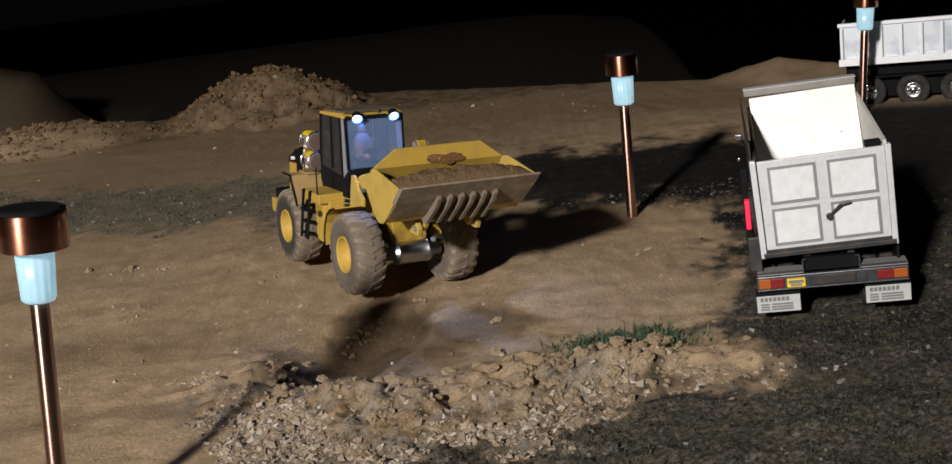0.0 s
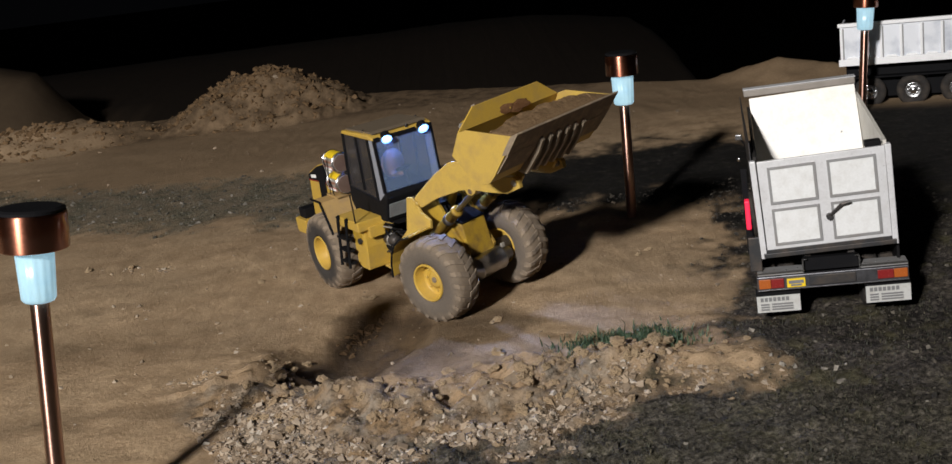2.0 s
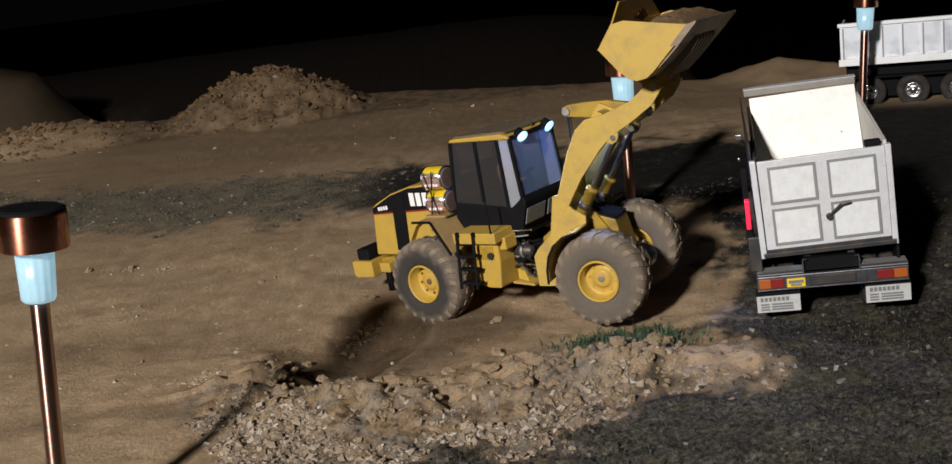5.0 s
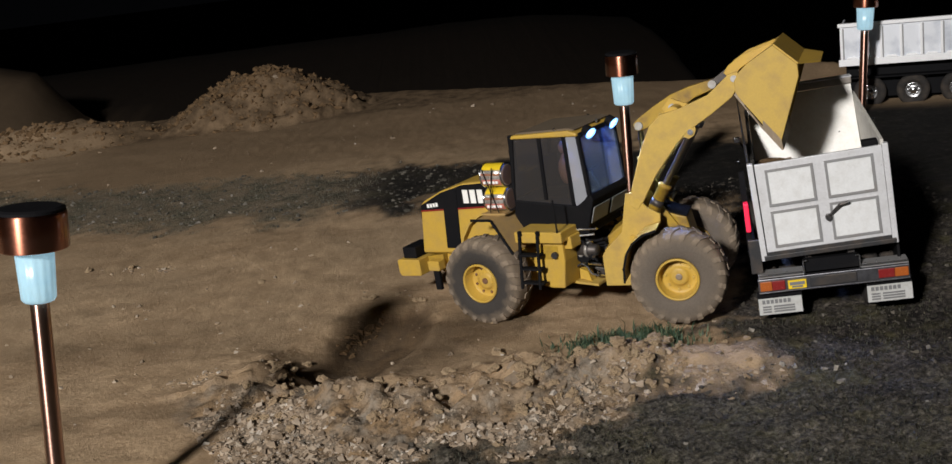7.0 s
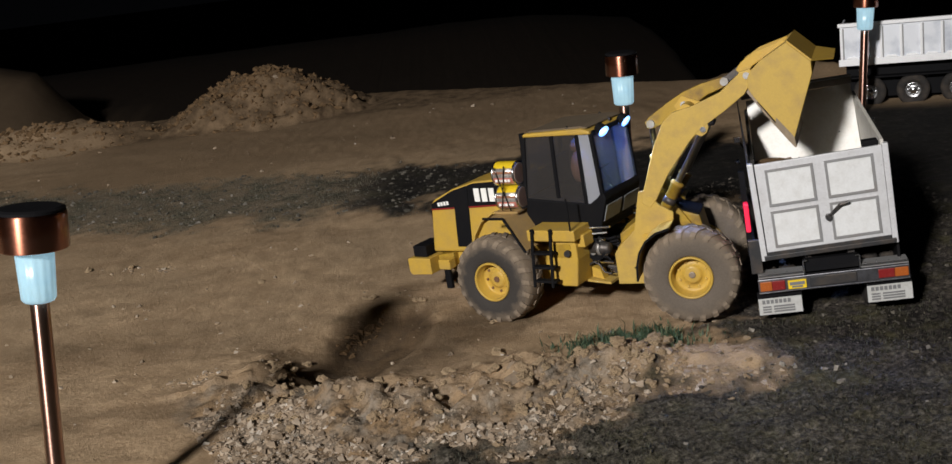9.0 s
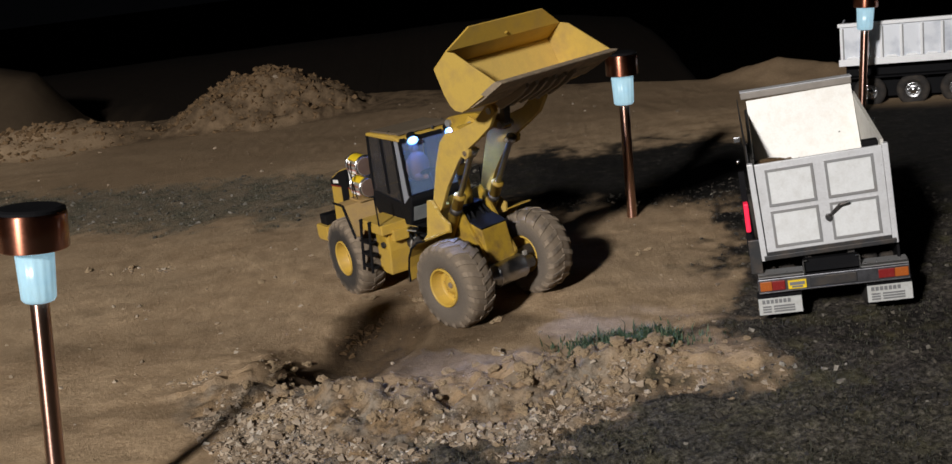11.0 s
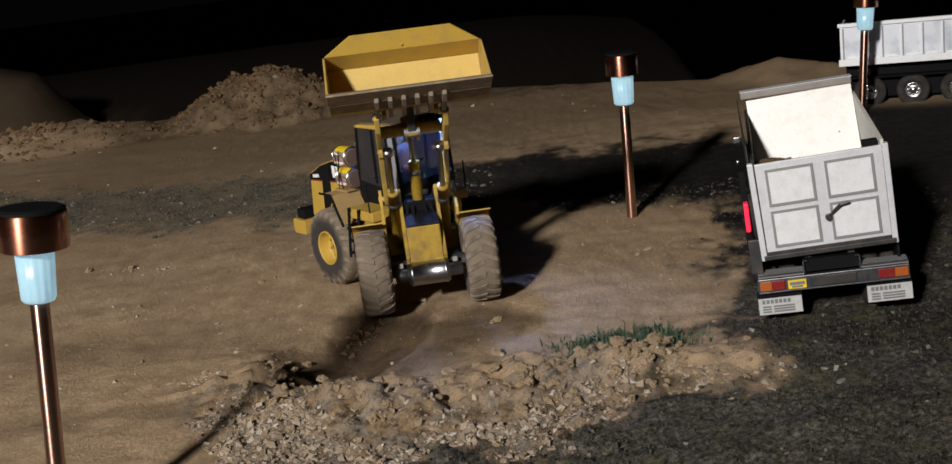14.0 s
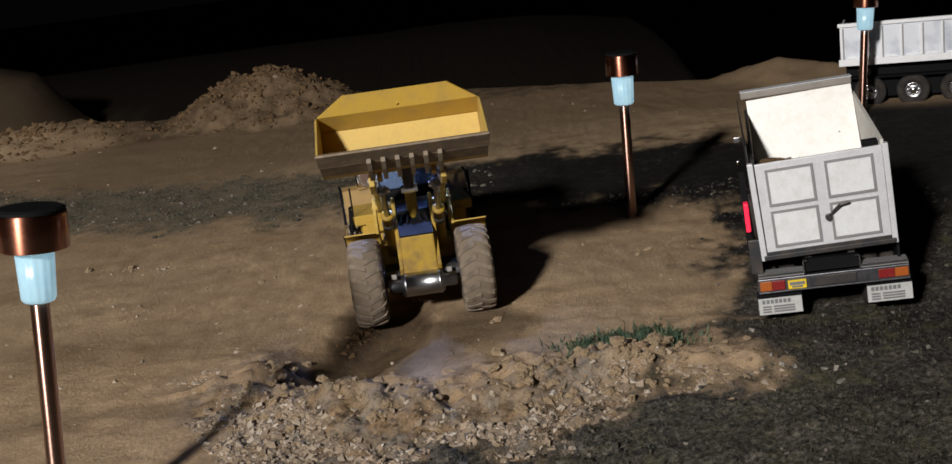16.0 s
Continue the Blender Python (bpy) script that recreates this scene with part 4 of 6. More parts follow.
# bellcrank about its pivot; its long way along x
R_U, R_Q, L_LINK = 0.0494, 0.057, 0.0515
BELL = [(-0.056, -0.004), (-0.056, 0.005), (-0.047, 0.0085), (-0.02, 0.0125), (0.005, 0.0145), (0.03, 0.012), (0.056, 0.006), (0.062, 0.002), (0.062, -0.004), (0.056, -0.0065), (0.03, -0.004), (0.0, -0.0085), (-0.03, -0.0075), (-0.05, -0.0075)]
bell = part("bellcrank", slabs(BELL, (-0.0065, 0.0065)), MUSTARD, loader, "yellow bellcrank", bev=0.0012)
MOVING["bell"] = bell
for x in (-0.0494, 0.057):
    part("crank_pin", rod(bmesh.new(), (x, -0.0105, 0), (x, 0.0105, 0), 0.0052, 16), STEEL, bell)
link = part("bucket_link", slabs([(-0.006, -0.0045), (-0.006, 0.0045), (L_LINK + 0.006, 0.0045), (L_LINK + 0.006, -0.0045)], (-0.0055, 0.0055)), DARK, loader, "dark steel link", bev=0.001)
MOVING["link"] = link


def cylinder(key, r, length):
    bar = part("cylinder_barrel", lathe(bmesh.new(), [(r * 0.8, -0.004), (r, 0), (r, length - 0.004), (r * 1.12, length - 0.004), (r * 1.12, length), (r * 0.6, length + 0.001)], 20, pose(0, 0, 0, 0, 90, 0)), MUSTARD, loader, "dirty yellow cylinder barrel", True)
    part("barrel_band", lathe(bmesh.new(), [(r * 1.02, length * 0.72), (r * 1.1, length * 0.72), (r * 1.1, length * 0.8), (r * 1.02, length * 0.8)], 20, pose(0, 0, 0, 0, 90, 0), True), DARK, bar, "dark clamp band", True)
    piston = part("cylinder_rod", lathe(bmesh.new(), [(r * 0.5, -length), (r * 0.5, -0.005), (r * 0.9, -0.0048), (r * 0.9, 0.004)], 16, pose(0, 0, 0, 0, 90, 0)), DARK_CHROME, loader, "dull chrome piston rod", True)
    MOVING[key + "_barrel"], MOVING[key + "_rod"] = bar, piston


cylinder("tilt", 0.008, 0.074)
cylinder("lift_near", 0.0078, 0.106)
cylinder("lift_far", 0.0078, 0.106)

# bucket, about its hinge
BW = 0.0995
LIP, TOPC, HEEL, BACK, GUARD = (0.0975, 0.0059), (0.033, 0.0747), (0.0174, 0.0005), (-0.0009, 0.0652), (0.0483, 0.0935)
bm = bmesh.new()
path = [LIP, (0.06, 0.0032), (0.03, 0.0005), HEEL, (0.007, 0.006), (0.0015, 0.016), (-0.001, 0.03), BACK]
sheet(bm, path[::-1], -BW, BW, 0.0022)
bucket = part("bucket", bm, PALE_YELLOW, loader, "yellow loader bucket with worn lip", bev=0.0006)
MOVING["bucket"] = bucket
for s in (-1, 1):
    side = [LIP, (0.05, 0.0022), (0.03, 0.0002), HEEL, (0.006, 0.007), (0.001, 0.016), (-0.0015, 0.03), BACK, TOPC, (0.045, 0.068)]
    part("side_plate", slabs(side, tuple(sorted((s * BW, s * (BW + 0.0028))))), DUSTY_YELLOW, bucket, "yellow side plate", bev=0.0007)
    part("bucket_ear", slabs([(0.006, -0.004), (-0.008, -0.006), (-0.012, 0.004), (-0.012, 0.026), (-0.003, 0.06), (0.0, 0.06), (0.0, 0.012)], tuple(sorted((s * 0.031, s * 0.037)))), YELLOW, bucket, bev=0.0008)
    part("link_ear", slabs([(0.0, 0.008), (-0.01, 0.016), (-0.011, 0.028), (-0.004, 0.06), (0.0, 0.06)], tuple(sorted((s * 0.0075, s * 0.011)))), YELLOW, bucket, bev=0.0008)
bm = bmesh.new()
rows = [(BACK, BW), (TOPC, BW), (GUARD, 0.0647)]
for off in (0, 0.002):
    rows_v = [[bm.verts.new((p[0] - off * 0.6, sy * w, p[1] + off * 0.8)) for sy in (-1, 1)] for p, w in rows]
    for a, c in zip(rows_v, rows_v[1:]):
        bm.faces.new((a[0], a[1], c[1], c[0]) if off else (a[0], c[0], c[1], a[1]))
    if off:
        loop_a = [lower[0][0], lower[1][0], lower[2][0], lower[2][1], lower[1][1], lower[0][1]]
        loop_c = [rows_v[0][0], rows_v[1][0], rows_v[2][0], rows_v[2][1], rows_v[1][1], rows_v[0][1]]
        for k in range(6):
            bm.faces.new((loop_a[k], loop_a[(k + 1) % 6], loop_c[(k + 1) % 6], loop_c[k]))
    lower = rows_v
part("wear_plate", slabs([(0.036, -0.0013), (0.036, -0.0001), (0.068, 0.0019), (0.07, -0.0001)], (-BW - 0.002, BW + 0.002)), BLADE, bucket, "worn dusty underside plate")
part("spill_guard", bm, YELLOW, bucket, "yellow spill guard")
part("cutting_edge", slabs([(0.07, 0.0002), (0.1035, 0.0036), (0.1045, 0.0056), (0.093, 0.0105), (0.075, 0.0085), (0.062, 0.0068)], (-BW - 0.003, BW + 0.003)), BLADE, bucket, "worn grey steel cutting edge", bev=0.0005)
for k in range(6):
    y = -0.0425 + k * 0.017
    part("skid_tooth", slabs([(0.014, 0.0), (0.021, -0.0105), (0.06, -0.0085), (0.078, -0.004), (0.08, 0.001), (0.05, 0.002)], (y - 0.0026, y + 0.0026)), WORN, bucket, "worn tan steel tooth")
# Plain painted knob on the spill guard, not a light.
part("guard_knob", lathe(bmesh.new(), [(0.0022, 0), (0.0022, 0.002)], 10, pose(0.036, 0.0, 0.0785, 0, 55, 0)), YELLOW, bucket, "small yellow knob")


# ---- the tipper truck ----
WHEEL_Z = 0.0197


def truck_wheel(parent, x, y):
    bm = bmesh.new()
    lathe(bm, [(0.018, -0.01), (0.03, -0.011), (0.036, -0.009), (0.037, 0), (0.036, 0.009), (0.03, 0.011), (0.018, 0.01)], 32, pose(x, y, WHEEL_Z, 0, 90, 0), True)
    w = part("wheel", bm, DARK_RUBBER, parent, "black truck tyre", True)
    part("rim", lathe(bmesh.new(), [(0.018, -0.008), (0.016, -0.009), (0.012, -0.004), (0.006, -0.009), (0.001, -0.009)], 24, pose(x, y, WHEEL_Z, 0, 90 if x < 0 else -90, 0)), CHROME, w, "polished rim", True)


def tipper_truck():
    t = empty("tipper_truck")
    tagged(t, "white-bodied model tipper truck with panelled tailgate", "truck")
    # chassis: x across, y forward from the rear bumper, z up
    part("chassis", boxes((-0.03, -0.022, 0.012, 0.52, 0.06, 0.078), (0.022, 0.03, 0.012, 0.52, 0.06, 0.078), (-0.03, 0.03, 0.03, 0.036, 0.06, 0.078), (-0.03, 0.03, 0.2, 0.206, 0.06, 0.078)), DARK, t, "dark steel chassis")
    for y in (0.07, 0.155, 0.42):
        part("axle", rod(bmesh.new(), (-0.075, y, WHEEL_Z), (0.075, y, WHEEL_Z), 0.006), DARK, t)
        for x in (-0.075, 0.075):
            truck_wheel(t, x, y)
            if y < 0.3:
                truck_wheel(t, x * 0.68, y)
    bumper = part("bumper", boxes((-0.0905, 0.0905, -0.004, 0.004, 0.036, 0.0545)), BUMPER, t, "grey steel rear bumper", bev=0.001)
    for x in (-0.0893, 0.0345):
        part("edge_strip", boxes((x, x + 0.0555, -0.0048, -0.0036, 0.0582, 0.0602)), CHROME, bumper, "bright edge strip")
        part("bumper_top", boxes((x, x + 0.0555, -0.003, 0.02, 0.0555, 0.0595)), GREY, bumper, bev=0.0006)
    part("tow_plate", boxes((-0.028, 0.028, -0.007, -0.0045, 0.04, 0.0525)), DARK, bumper, "dark steel plate", bev=0.0006)
    for s in (-1, 1):
        part("tow_bracket", boxes((s * 0.0335 - 0.0008, s * 0.0335 + 0.0008, -0.004, 0.002, 0.0555, 0.0725), (s * 0.031 - 0.0025, s * 0.031 + 0.0025, -0.004, 0.002, 0.0725, 0.0738)), CHROME, bumper, "bright steel bracket")
        for k in range(4):
            part("rivet", lathe(bmesh.new(), [(0.0009, 0), (0.0009, 0.0006), (0.0004, 0.001)], 8, pose(s * 0.061 - 0.021 + k * 0.014, 0.002 + 0.004 * (k % 2), 0.0596)), CHROME, bumper)
        part("orange_lamp", boxes((0.0727, 0.0887, -0.0065, -0.0045, 0.0405, 0.052)) if s > 0 else boxes((-0.0885, -0.074, -0.0065, -0.0045, 0.0395, 0.052)), ORANGE, bumper, "orange rear lamp", bev=0.0008)
        part("red_lamp", boxes((-0.0738, -0.058, -0.0065, -0.0045, 0.0395, 0.052)) if s < 0 else boxes((0.0535, 0.0725, -0.0065, -0.0045, 0.0405, 0.052)), RED, bumper, "red rear lamp", bev=0.0008)
        x0 = s * 0.0662
        z0 = 0.0035 if s < 0 else 0.0055
        flap = part("mud_flap", boxes((x0 - 0.0272, x0 + 0.0272, 0.006, 0.008, z0, z0 + 0.0315)), BLACK, t, "black mud flap with white print")
        part("flap_print", boxes((x0 - 0.0266, x0 + 0.0266, 0.0052, 0.0058, z0 + 0.0008, z0 + 0.0225)), PRINT, flap, "white printed panel")
        bars = [(x0 - 0.022 + k * 0.0052, x0 - 0.0182 + k * 0.0052, 0.0044, 0.0051, z0 + 0.0155, z0 + 0.0205) for k in range(7)]
        for k, w in ((0, 0.0105), (1, 0.026)):
            a = x0 - 0.022 + 0.0135 * k
            bars += [(a, a + w, 0.0044, 0.0051, z0 + 0.0035 + 0.0034 * r, z0 + 0.0055 + 0.0034 * r) for r in range(3)]
        part("flap_lettering", boxes(*bars), INK, flap, "unreadable dark print")
    plate = part("yellow_plate", boxes((-0.0545, -0.0325, -0.0068, -0.0045, 0.0395, 0.0505)), PLATE, bumper, "yellow plate with dark bars")
    part("plate_print", boxes((-0.0525, -0.0345, -0.0076, -0.007, 0.0445, 0.0485), (-0.05, -0.037, -0.0076, -0.007, 0.0412, 0.0435)), INK, plate)
    part("subframe_box", boxes((-0.0325, 0.0325, 0.003, 0.0115, 0.0565, 0.0725), (-0.03, 0.03, 0.0125, 0.05, 0.079, 0.09)), BLACK, t, "black box between the rear plates")
    part("edge_line", boxes((-0.0905, 0.0905, -0.0046, -0.004, 0.0362, 0.0371)), CHROME, bumper, "bright lower edge")
    # cab, mostly hidden behind the body
    cabin = part("cabin", boxes((-0.076, 0.076, 0.222, 0.38, 0.045, 0.15)), BLACK, t, "dark cabin", bev=0.01)
    for s in (-1, 1):
        part("mirror", boxes((s * 0.092 - 0.005, s * 0.092 + 0.005, 0.24, 0.246, 0.18, 0.188)), CHROME, cabin, "small chrome mirror", bev=0.001)
        part("side_knob", lathe(bmesh.new(), [(0.002, -0.003), (0.0032, 0), (0.002, 0.003)], 12, pose(s * 0.094, 0.244, 0.152)), CHROME, cabin, "small chrome knob", True)
        part("mirror_arm", rod(bmesh.new(), (s * 0.09, 0.243, 0.183), (s * 0.07, 0.25, 0.145), 0.0012, 8), BLACK, cabin)
    part("side_skirt", boxes((-0.0895, -0.086, 0.012, 0.3, 0.045, 0.085), (0.08, 0.0835, 0.012, 0.3, 0.045, 0.085)), BLACK, t, "dark side skirt", bev=0.001)
    # body with its lean
    body = part("tipper_body", boxes((-0.075, 0.075, 0.004, 0.205, 0.0, 0.006)), ALU, t, "white tipper body", bev=0.001)
    body.matrix_basis = pose(0, 0.004, 0.09, 0, -1.6, 0)
    H = 0.118
    for s in (-1, 1):
        a, c = sorted((s * 0.072, s * 0.077))
        bm = bmesh.new()
        v = lambda x, y, z: bm.verts.new((x, y, z))
        lo = [v(s * 0.0775, 0.006, 0), v(s * 0.0745, 0.207, 0), v(s * 0.0735, 0.207, 0.144), v(s * 0.0785, 0.006, H)]
        hi = [v(s * 0.0735, 0.006, 0), v(s * 0.0705, 0.207, 0), v(s * 0.0695, 0.207, 0.144), v(s * 0.0745, 0.006, H)]
        for f in (lo, hi[::-1], *[[lo[k], lo[(k + 1) % 4], hi[(k + 1) % 4], hi[k]] for k in range(4)]):
            bm.faces.new(f)
        part("side_wall", bm, BED_SIDE if s > 0 else DARK_BED, body, "white side wall darkened as shade" if s > 0 else "inner side wall blackened as shade")
        m = pose(s * 0.0785, 0.0025, 0, 0, s * 0.5, 0)
        part("corner_post", box(bmesh.new(), -0.004, 0.003, -0.004, 0.006, -0.0115, H - 0.004, m), ALU, body, "aluminium corner post", bev=0.0008)
        for k in range(2):
            m = pose(s * 0.0775, 0.06 + k * 0.06, 0, 0, s * 0.5, 0)
            part("side_rib", box(bmesh.new(), -0.001, 0.003, -0.004, 0.004, 0.002, H - 0.004, m), ALU, body)
    bm = slabs([(0.01, 0.0), (0.01, H + 0.018), (0.205, 0.16), (0.205, 0.0)], (0.0805, 0.0818))
    bmesh.ops.transform(bm, matrix=Matrix.Rotation(math.pi / 2, 4, "Z"), verts=bm.verts)
    part("side_board", bm, DARK, body, "dark outer side board")
    bm = slabs([(0, 0), (0.003, -0.001), (0.062, 0.152), (0.059, 0.153)], (-0.0695, 0.0695))
    bmesh.ops.transform(bm, matrix=Matrix.Translation((0, 0.138, 0.004)) @ Matrix.Rotation(math.pi / 2, 4, "Z"), verts=bm.verts)
    part("front_wall", bm, BED_WHITE, body, "white sloping front wall")
    cap = part("front_cap", boxes((-0.0735, 0.0735, -0.007, 0.007, -0.003, 0.0065)), CAP_METAL, body, "dull metal cap rail", bev=0.0015)
    cap.matrix_basis = pose(-0.0026, 0.201, 0.1615, 0, 1.1, 0)
    part("cap_lip", boxes((-0.0738, 0.0738, -0.0085, 0.0078, 0.0067, 0.0078)), ALU, cap, "bright cap edge")
    part("corner_block", boxes((0.054, 0.0725, 0.007, 0.02, H - 0.007, H + 0.0005)), BLACK, body, "black corner block", bev=0.001)
    for x, k in ((-0.012, 0.46), (0.024, 0.34), (0.016, 0.2), (-0.05, 0.3), (0.045, 0.62)):
        bm = bmesh.new()
        blob(bm, (x, 0.1375 + 0.059 * k, 0.004 + 0.1525 * k), (0.0011, 0.0008, 0.0012), 5, 0.6, 1)
        part("dirt_crumb", bm, DARK_BED, body, "dark soil crumb")
    # tailgate
    gate = part("tailgate", gate_mesh(H), ALU, body, "white tailgate with four framed panels", bev=0.0006)
    for cx in (-0.0352, 0.0352):
        for cz, h in ((0.0815, 0.0235), (0.0285, 0.0235)):
            w = 0.0285
            ring = bmesh.new()
            for a in ((cx - w, cx + w, cz + h - 0.003, cz + h), (cx - w, cx + w, cz - h, cz - h + 0.003), (cx - w, cx - w + 0.003, cz - h + 0.003, cz + h - 0.003), (cx + w - 0.003, cx + w, cz - h + 0.003, cz + h - 0.003)):
                box(ring, a[0], a[1], -0.0056, -0.0036, a[2], a[3])
            part("panel_frame", ring, GREY, gate, "grey panel frame")
            part("panel", boxes((cx - w + 0.0032, cx + w - 0.0032, -0.0046, -0.0036, cz - h + 0.0032, cz + h - 0.0032)), PANEL, gate, "white inset panel")
    bm = bmesh.new()
    rod(bm, (0.0035, -0.006, 0.035), (0.018, -0.012, 0.05), 0.0018, 8)
    rod(bm, (0.018, -0.012, 0.05), (0.029, -0.012, 0.052), 0.0018, 8)
    lathe(bm, [(0.004, 0), (0.004, 0.006), (0.0025, 0.008)], 12, pose(0.0035, -0.0036, 0.035, 90, 0, 0))
    part("gate_handle", bm, DARK, gate, "bent dark steel handle")
    part("gate_bar", boxes((-0.079, 0.079, -0.004, 0.0, -0.0105, -0.0045)), DARK, body, "dark lower bar", bev=0.0008)
    part("rear_sill", boxes((-0.082, 0.082, -0.001, 0.012, -0.0105, -0.0005)), DARK, body, bev=0.0008)
    part("side_lamp", boxes((-0.0965, -0.0905, 0.006, 0.02, 0.115, 0.152)), RED_GLOW, t, "tall red side lamp", bev=0.0015)
    part("corner_panel", boxes((-0.0965, -0.082, 0.005, 0.011, 0.06, 0.1045)), DARK, t, "dark corner panel", bev=0.001)
    part("lamp_post", boxes((-0.0975, -0.0905, 0.0205, 0.028, 0.0795, 0.19)), BLACK, t)
    return t


def gate_mesh(H):
    bm = bmesh.new()
    lo = [bm.verts.new(p) for p in ((-0.0742, -0.0035, 0), (0.0742, -0.0035, 0), (0.0748, -0.0035, H - 0.005), (-0.0748, -0.0035, H - 0.005))]
    hi = [bm.verts.new((v.co.x, 0.0015, v.co.z)) for v in lo]
    for f in (lo, hi[::-1], *[[lo[k], lo[(k + 1) % 4], hi[(k + 1) % 4], hi[k]] for k in range(4)]):
        bm.faces.new(f)
    return bm


truck = tipper_truck()
truck.matrix_basis = pose(0.419, 1.3114, 0.0118, 0, -1.6, -12.2) @ Matrix.Scale(0.97, 4)


# ---- the trailer truck behind ----
def dump_trailer():
    t = empty("dump_trailer")
    tagged(t, "silver ribbed model dump trailer parked on dirt", "trailer")
    body = part("trailer_body", boxes((0, 0.62, -0.085, 0.085, 0.105, 0.11), (0, 0.62, -0.085, -0.081, 0.11, 0.192), (0, 0.62, 0.081, 0.085, 0.11, 0.15), (0, 0.004, -0.081, 0.081, 0.11, 0.19), (0.616, 0.62, -0.081, 0.081, 0.11, 0.192)), TRAILER_WHITE, t, "silver ribbed body", bev=0.0008)
    for k in range(15):
        x = 0.0035 + k * 0.0434
        part("rib", boxes((x - 0.0028, x + 0.0028, -0.0905, -0.0852, 0.1172, 0.19)), RIB_SILVER, body, "bright upright rib", bev=0.0008)
        # Grey strip paints the shade along one side of the rib.
        part("rib_shade_strip", boxes((x + 0.003, x + 0.0055, -0.0862, -0.0852, 0.116, 0.1885)), GREY, body, "dark strip as shade beside a rib")
        if k < 14:
            part("panel_sill", slabs([(x + 0.0085, 0.1172), (x + 0.0125, 0.1215), (x + 0.031, 0.1215), (x + 0.0362, 0.1172)], (-0.0893, -0.0852)), RIB_SILVER, body, "bright sloping sill", bev=0.0006)
    part("top_rail", boxes((-0.004, 0.624, -0.091, -0.08, 0.1922, 0.2005)), RIB_SILVER, body, bev=0.001)
    part("lower_rail", boxes((-0.004, 0.624, -0.0915, -0.0855, 0.1015, 0.117)), RIB_SILVER, body, bev=0.001)
    part("frame", boxes((0.01, 0.6, -0.03, -0.022, 0.045, 0.1045), (0.01, 0.6, 0.022, 0.03, 0.045, 0.1045)), BLACK, t)
    for x in (0.062, 0.157, 0.252):
        part("axle", rod(bmesh.new(), (x, -0.07, 0.036), (x, 0.07, 0.036), 0.005), DARK, t)
        for y in (-0.074, 0.074):
            bm = bmesh.new()
            s = -1 if y < 0 else 1
            lathe(bm, [(0.018, -0.012), (0.03, -0.013), (0.036, -0.01), (0.037, 0), (0.036, 0.01), (0.03, 0.013), (0.018, 0.012)], 28, pose(x, y, 0.036, -90 * s, 0, 0), True)
            w = part("wheel", bm, DARK_RUBBER, t, "black trailer tyre", True)
            part("rim", lathe(bmesh.new(), [(0.018, 0.0), (0.018, 0.011), (0.016, 0.012), (0.012, 0.006), (0.006, 0.013), (0.001, 0.014)], 24, pose(x, y, 0.036, -90 * s, 0, 0)), CHROME, w, "polished rim", True)
            for k in range(8):
                part("wheel_nut", lathe(bmesh.new(), [(0.0017, 0.009), (0.0017, 0.0135), (0.0008, 0.014)], 8, pose(x, y, 0.036, -90 * s, 0, 0) @ pose(0.0112 * math.cos(k * 0.785), 0.0112 * math.sin(k * 0.785), 0)), CHROME, w)
    # Added black sheet that stands for the shade under the trailer.
    part("underbody_shade", boxes((0.01, 0.6, -0.055, -0.05, 0.02, 0.1)), BLACK, t, "black sheet for underbody shade")
    part("mud_guard", boxes((0.015, 0.3, -0.088, -0.06, 0.0735 - 0.0035, 0.0735 - 0.0005)), BLACK, t)
    part("landing_leg", boxes((0.45, 0.46, -0.05, -0.04, 0.0, 0.045), (0.45, 0.46, 0.04, 0.05, 0.0, 0.045)), DARK, t)
    return t


trailer = dump_trailer()
trailer.matrix_basis = pose(0.93, 2.76, -0.018, 0, 0, -22)


# ---- clods, stones and grass on the ground ----
STONE, nd, lk, b = nodes_of("grey_and_tan_stone")
geo = nd.new("ShaderNodeNewGeometry")
lk.new(mix(nd, lk, noise_tex(nd, lk, 260), ramp(nd, lk, geo.outputs["Random Per Island"], [(0.0, (0.04, 0.03, 0.022)), (0.3, (0.16, 0.12, 0.082)), (0.65, (0.3, 0.23, 0.16)), (0.93, (0.42, 0.37, 0.305)), (1.0, (0.6, 0.57, 0.52))]), (0.28, 0.207, 0.138)), b.inputs["Base Color"])
b.inputs["Roughness"].default_value = 0.9
DARK_STONE, nd, lk, b = nodes_of("dark_gravel_stone")
geo = nd.new("ShaderNodeNewGeometry")
lk.new(ramp(nd, lk, geo.outputs["Random Per Island"], [(0.0, (0.012, 0.01, 0.0075)), (0.7, (0.042, 0.035, 0.026)), (0.95, (0.085, 0.072, 0.055)), (1.0, (0.19, 0.17, 0.14))]), b.inputs["Base Color"])
b.inputs["Roughness"].default_value = 0.85
BAND_STONE, nd, lk, b = nodes_of("weathered_gravel_stone")
geo = nd.new("ShaderNodeNewGeometry")
lk.new(ramp(nd, lk, geo.outputs["Random Per Island"], [(0.0, (0.03, 0.027, 0.02)), (0.6, (0.075, 0.067, 0.052)), (0.95, (0.125, 0.112, 0.09)), (1.0, (0.19, 0.175, 0.15))]), b.inputs["Base Color"])
b.inputs["Roughness"].default_value = 0.9
TUFT, nd, lk, b = nodes_of("green_grass_blade")
geo = nd.new("ShaderNodeNewGeometry")
lk.new(ramp(nd, lk, geo.outputs["Random Per Island"], [(0.0, (0.014, 0.031, 0.015)), (0.7, (0.042, 0.078, 0.038)), (1.0, (0.1, 0.13, 0.07))]), b.inputs["Base Color"])
b.inputs["Roughness"].default_value = 0.7
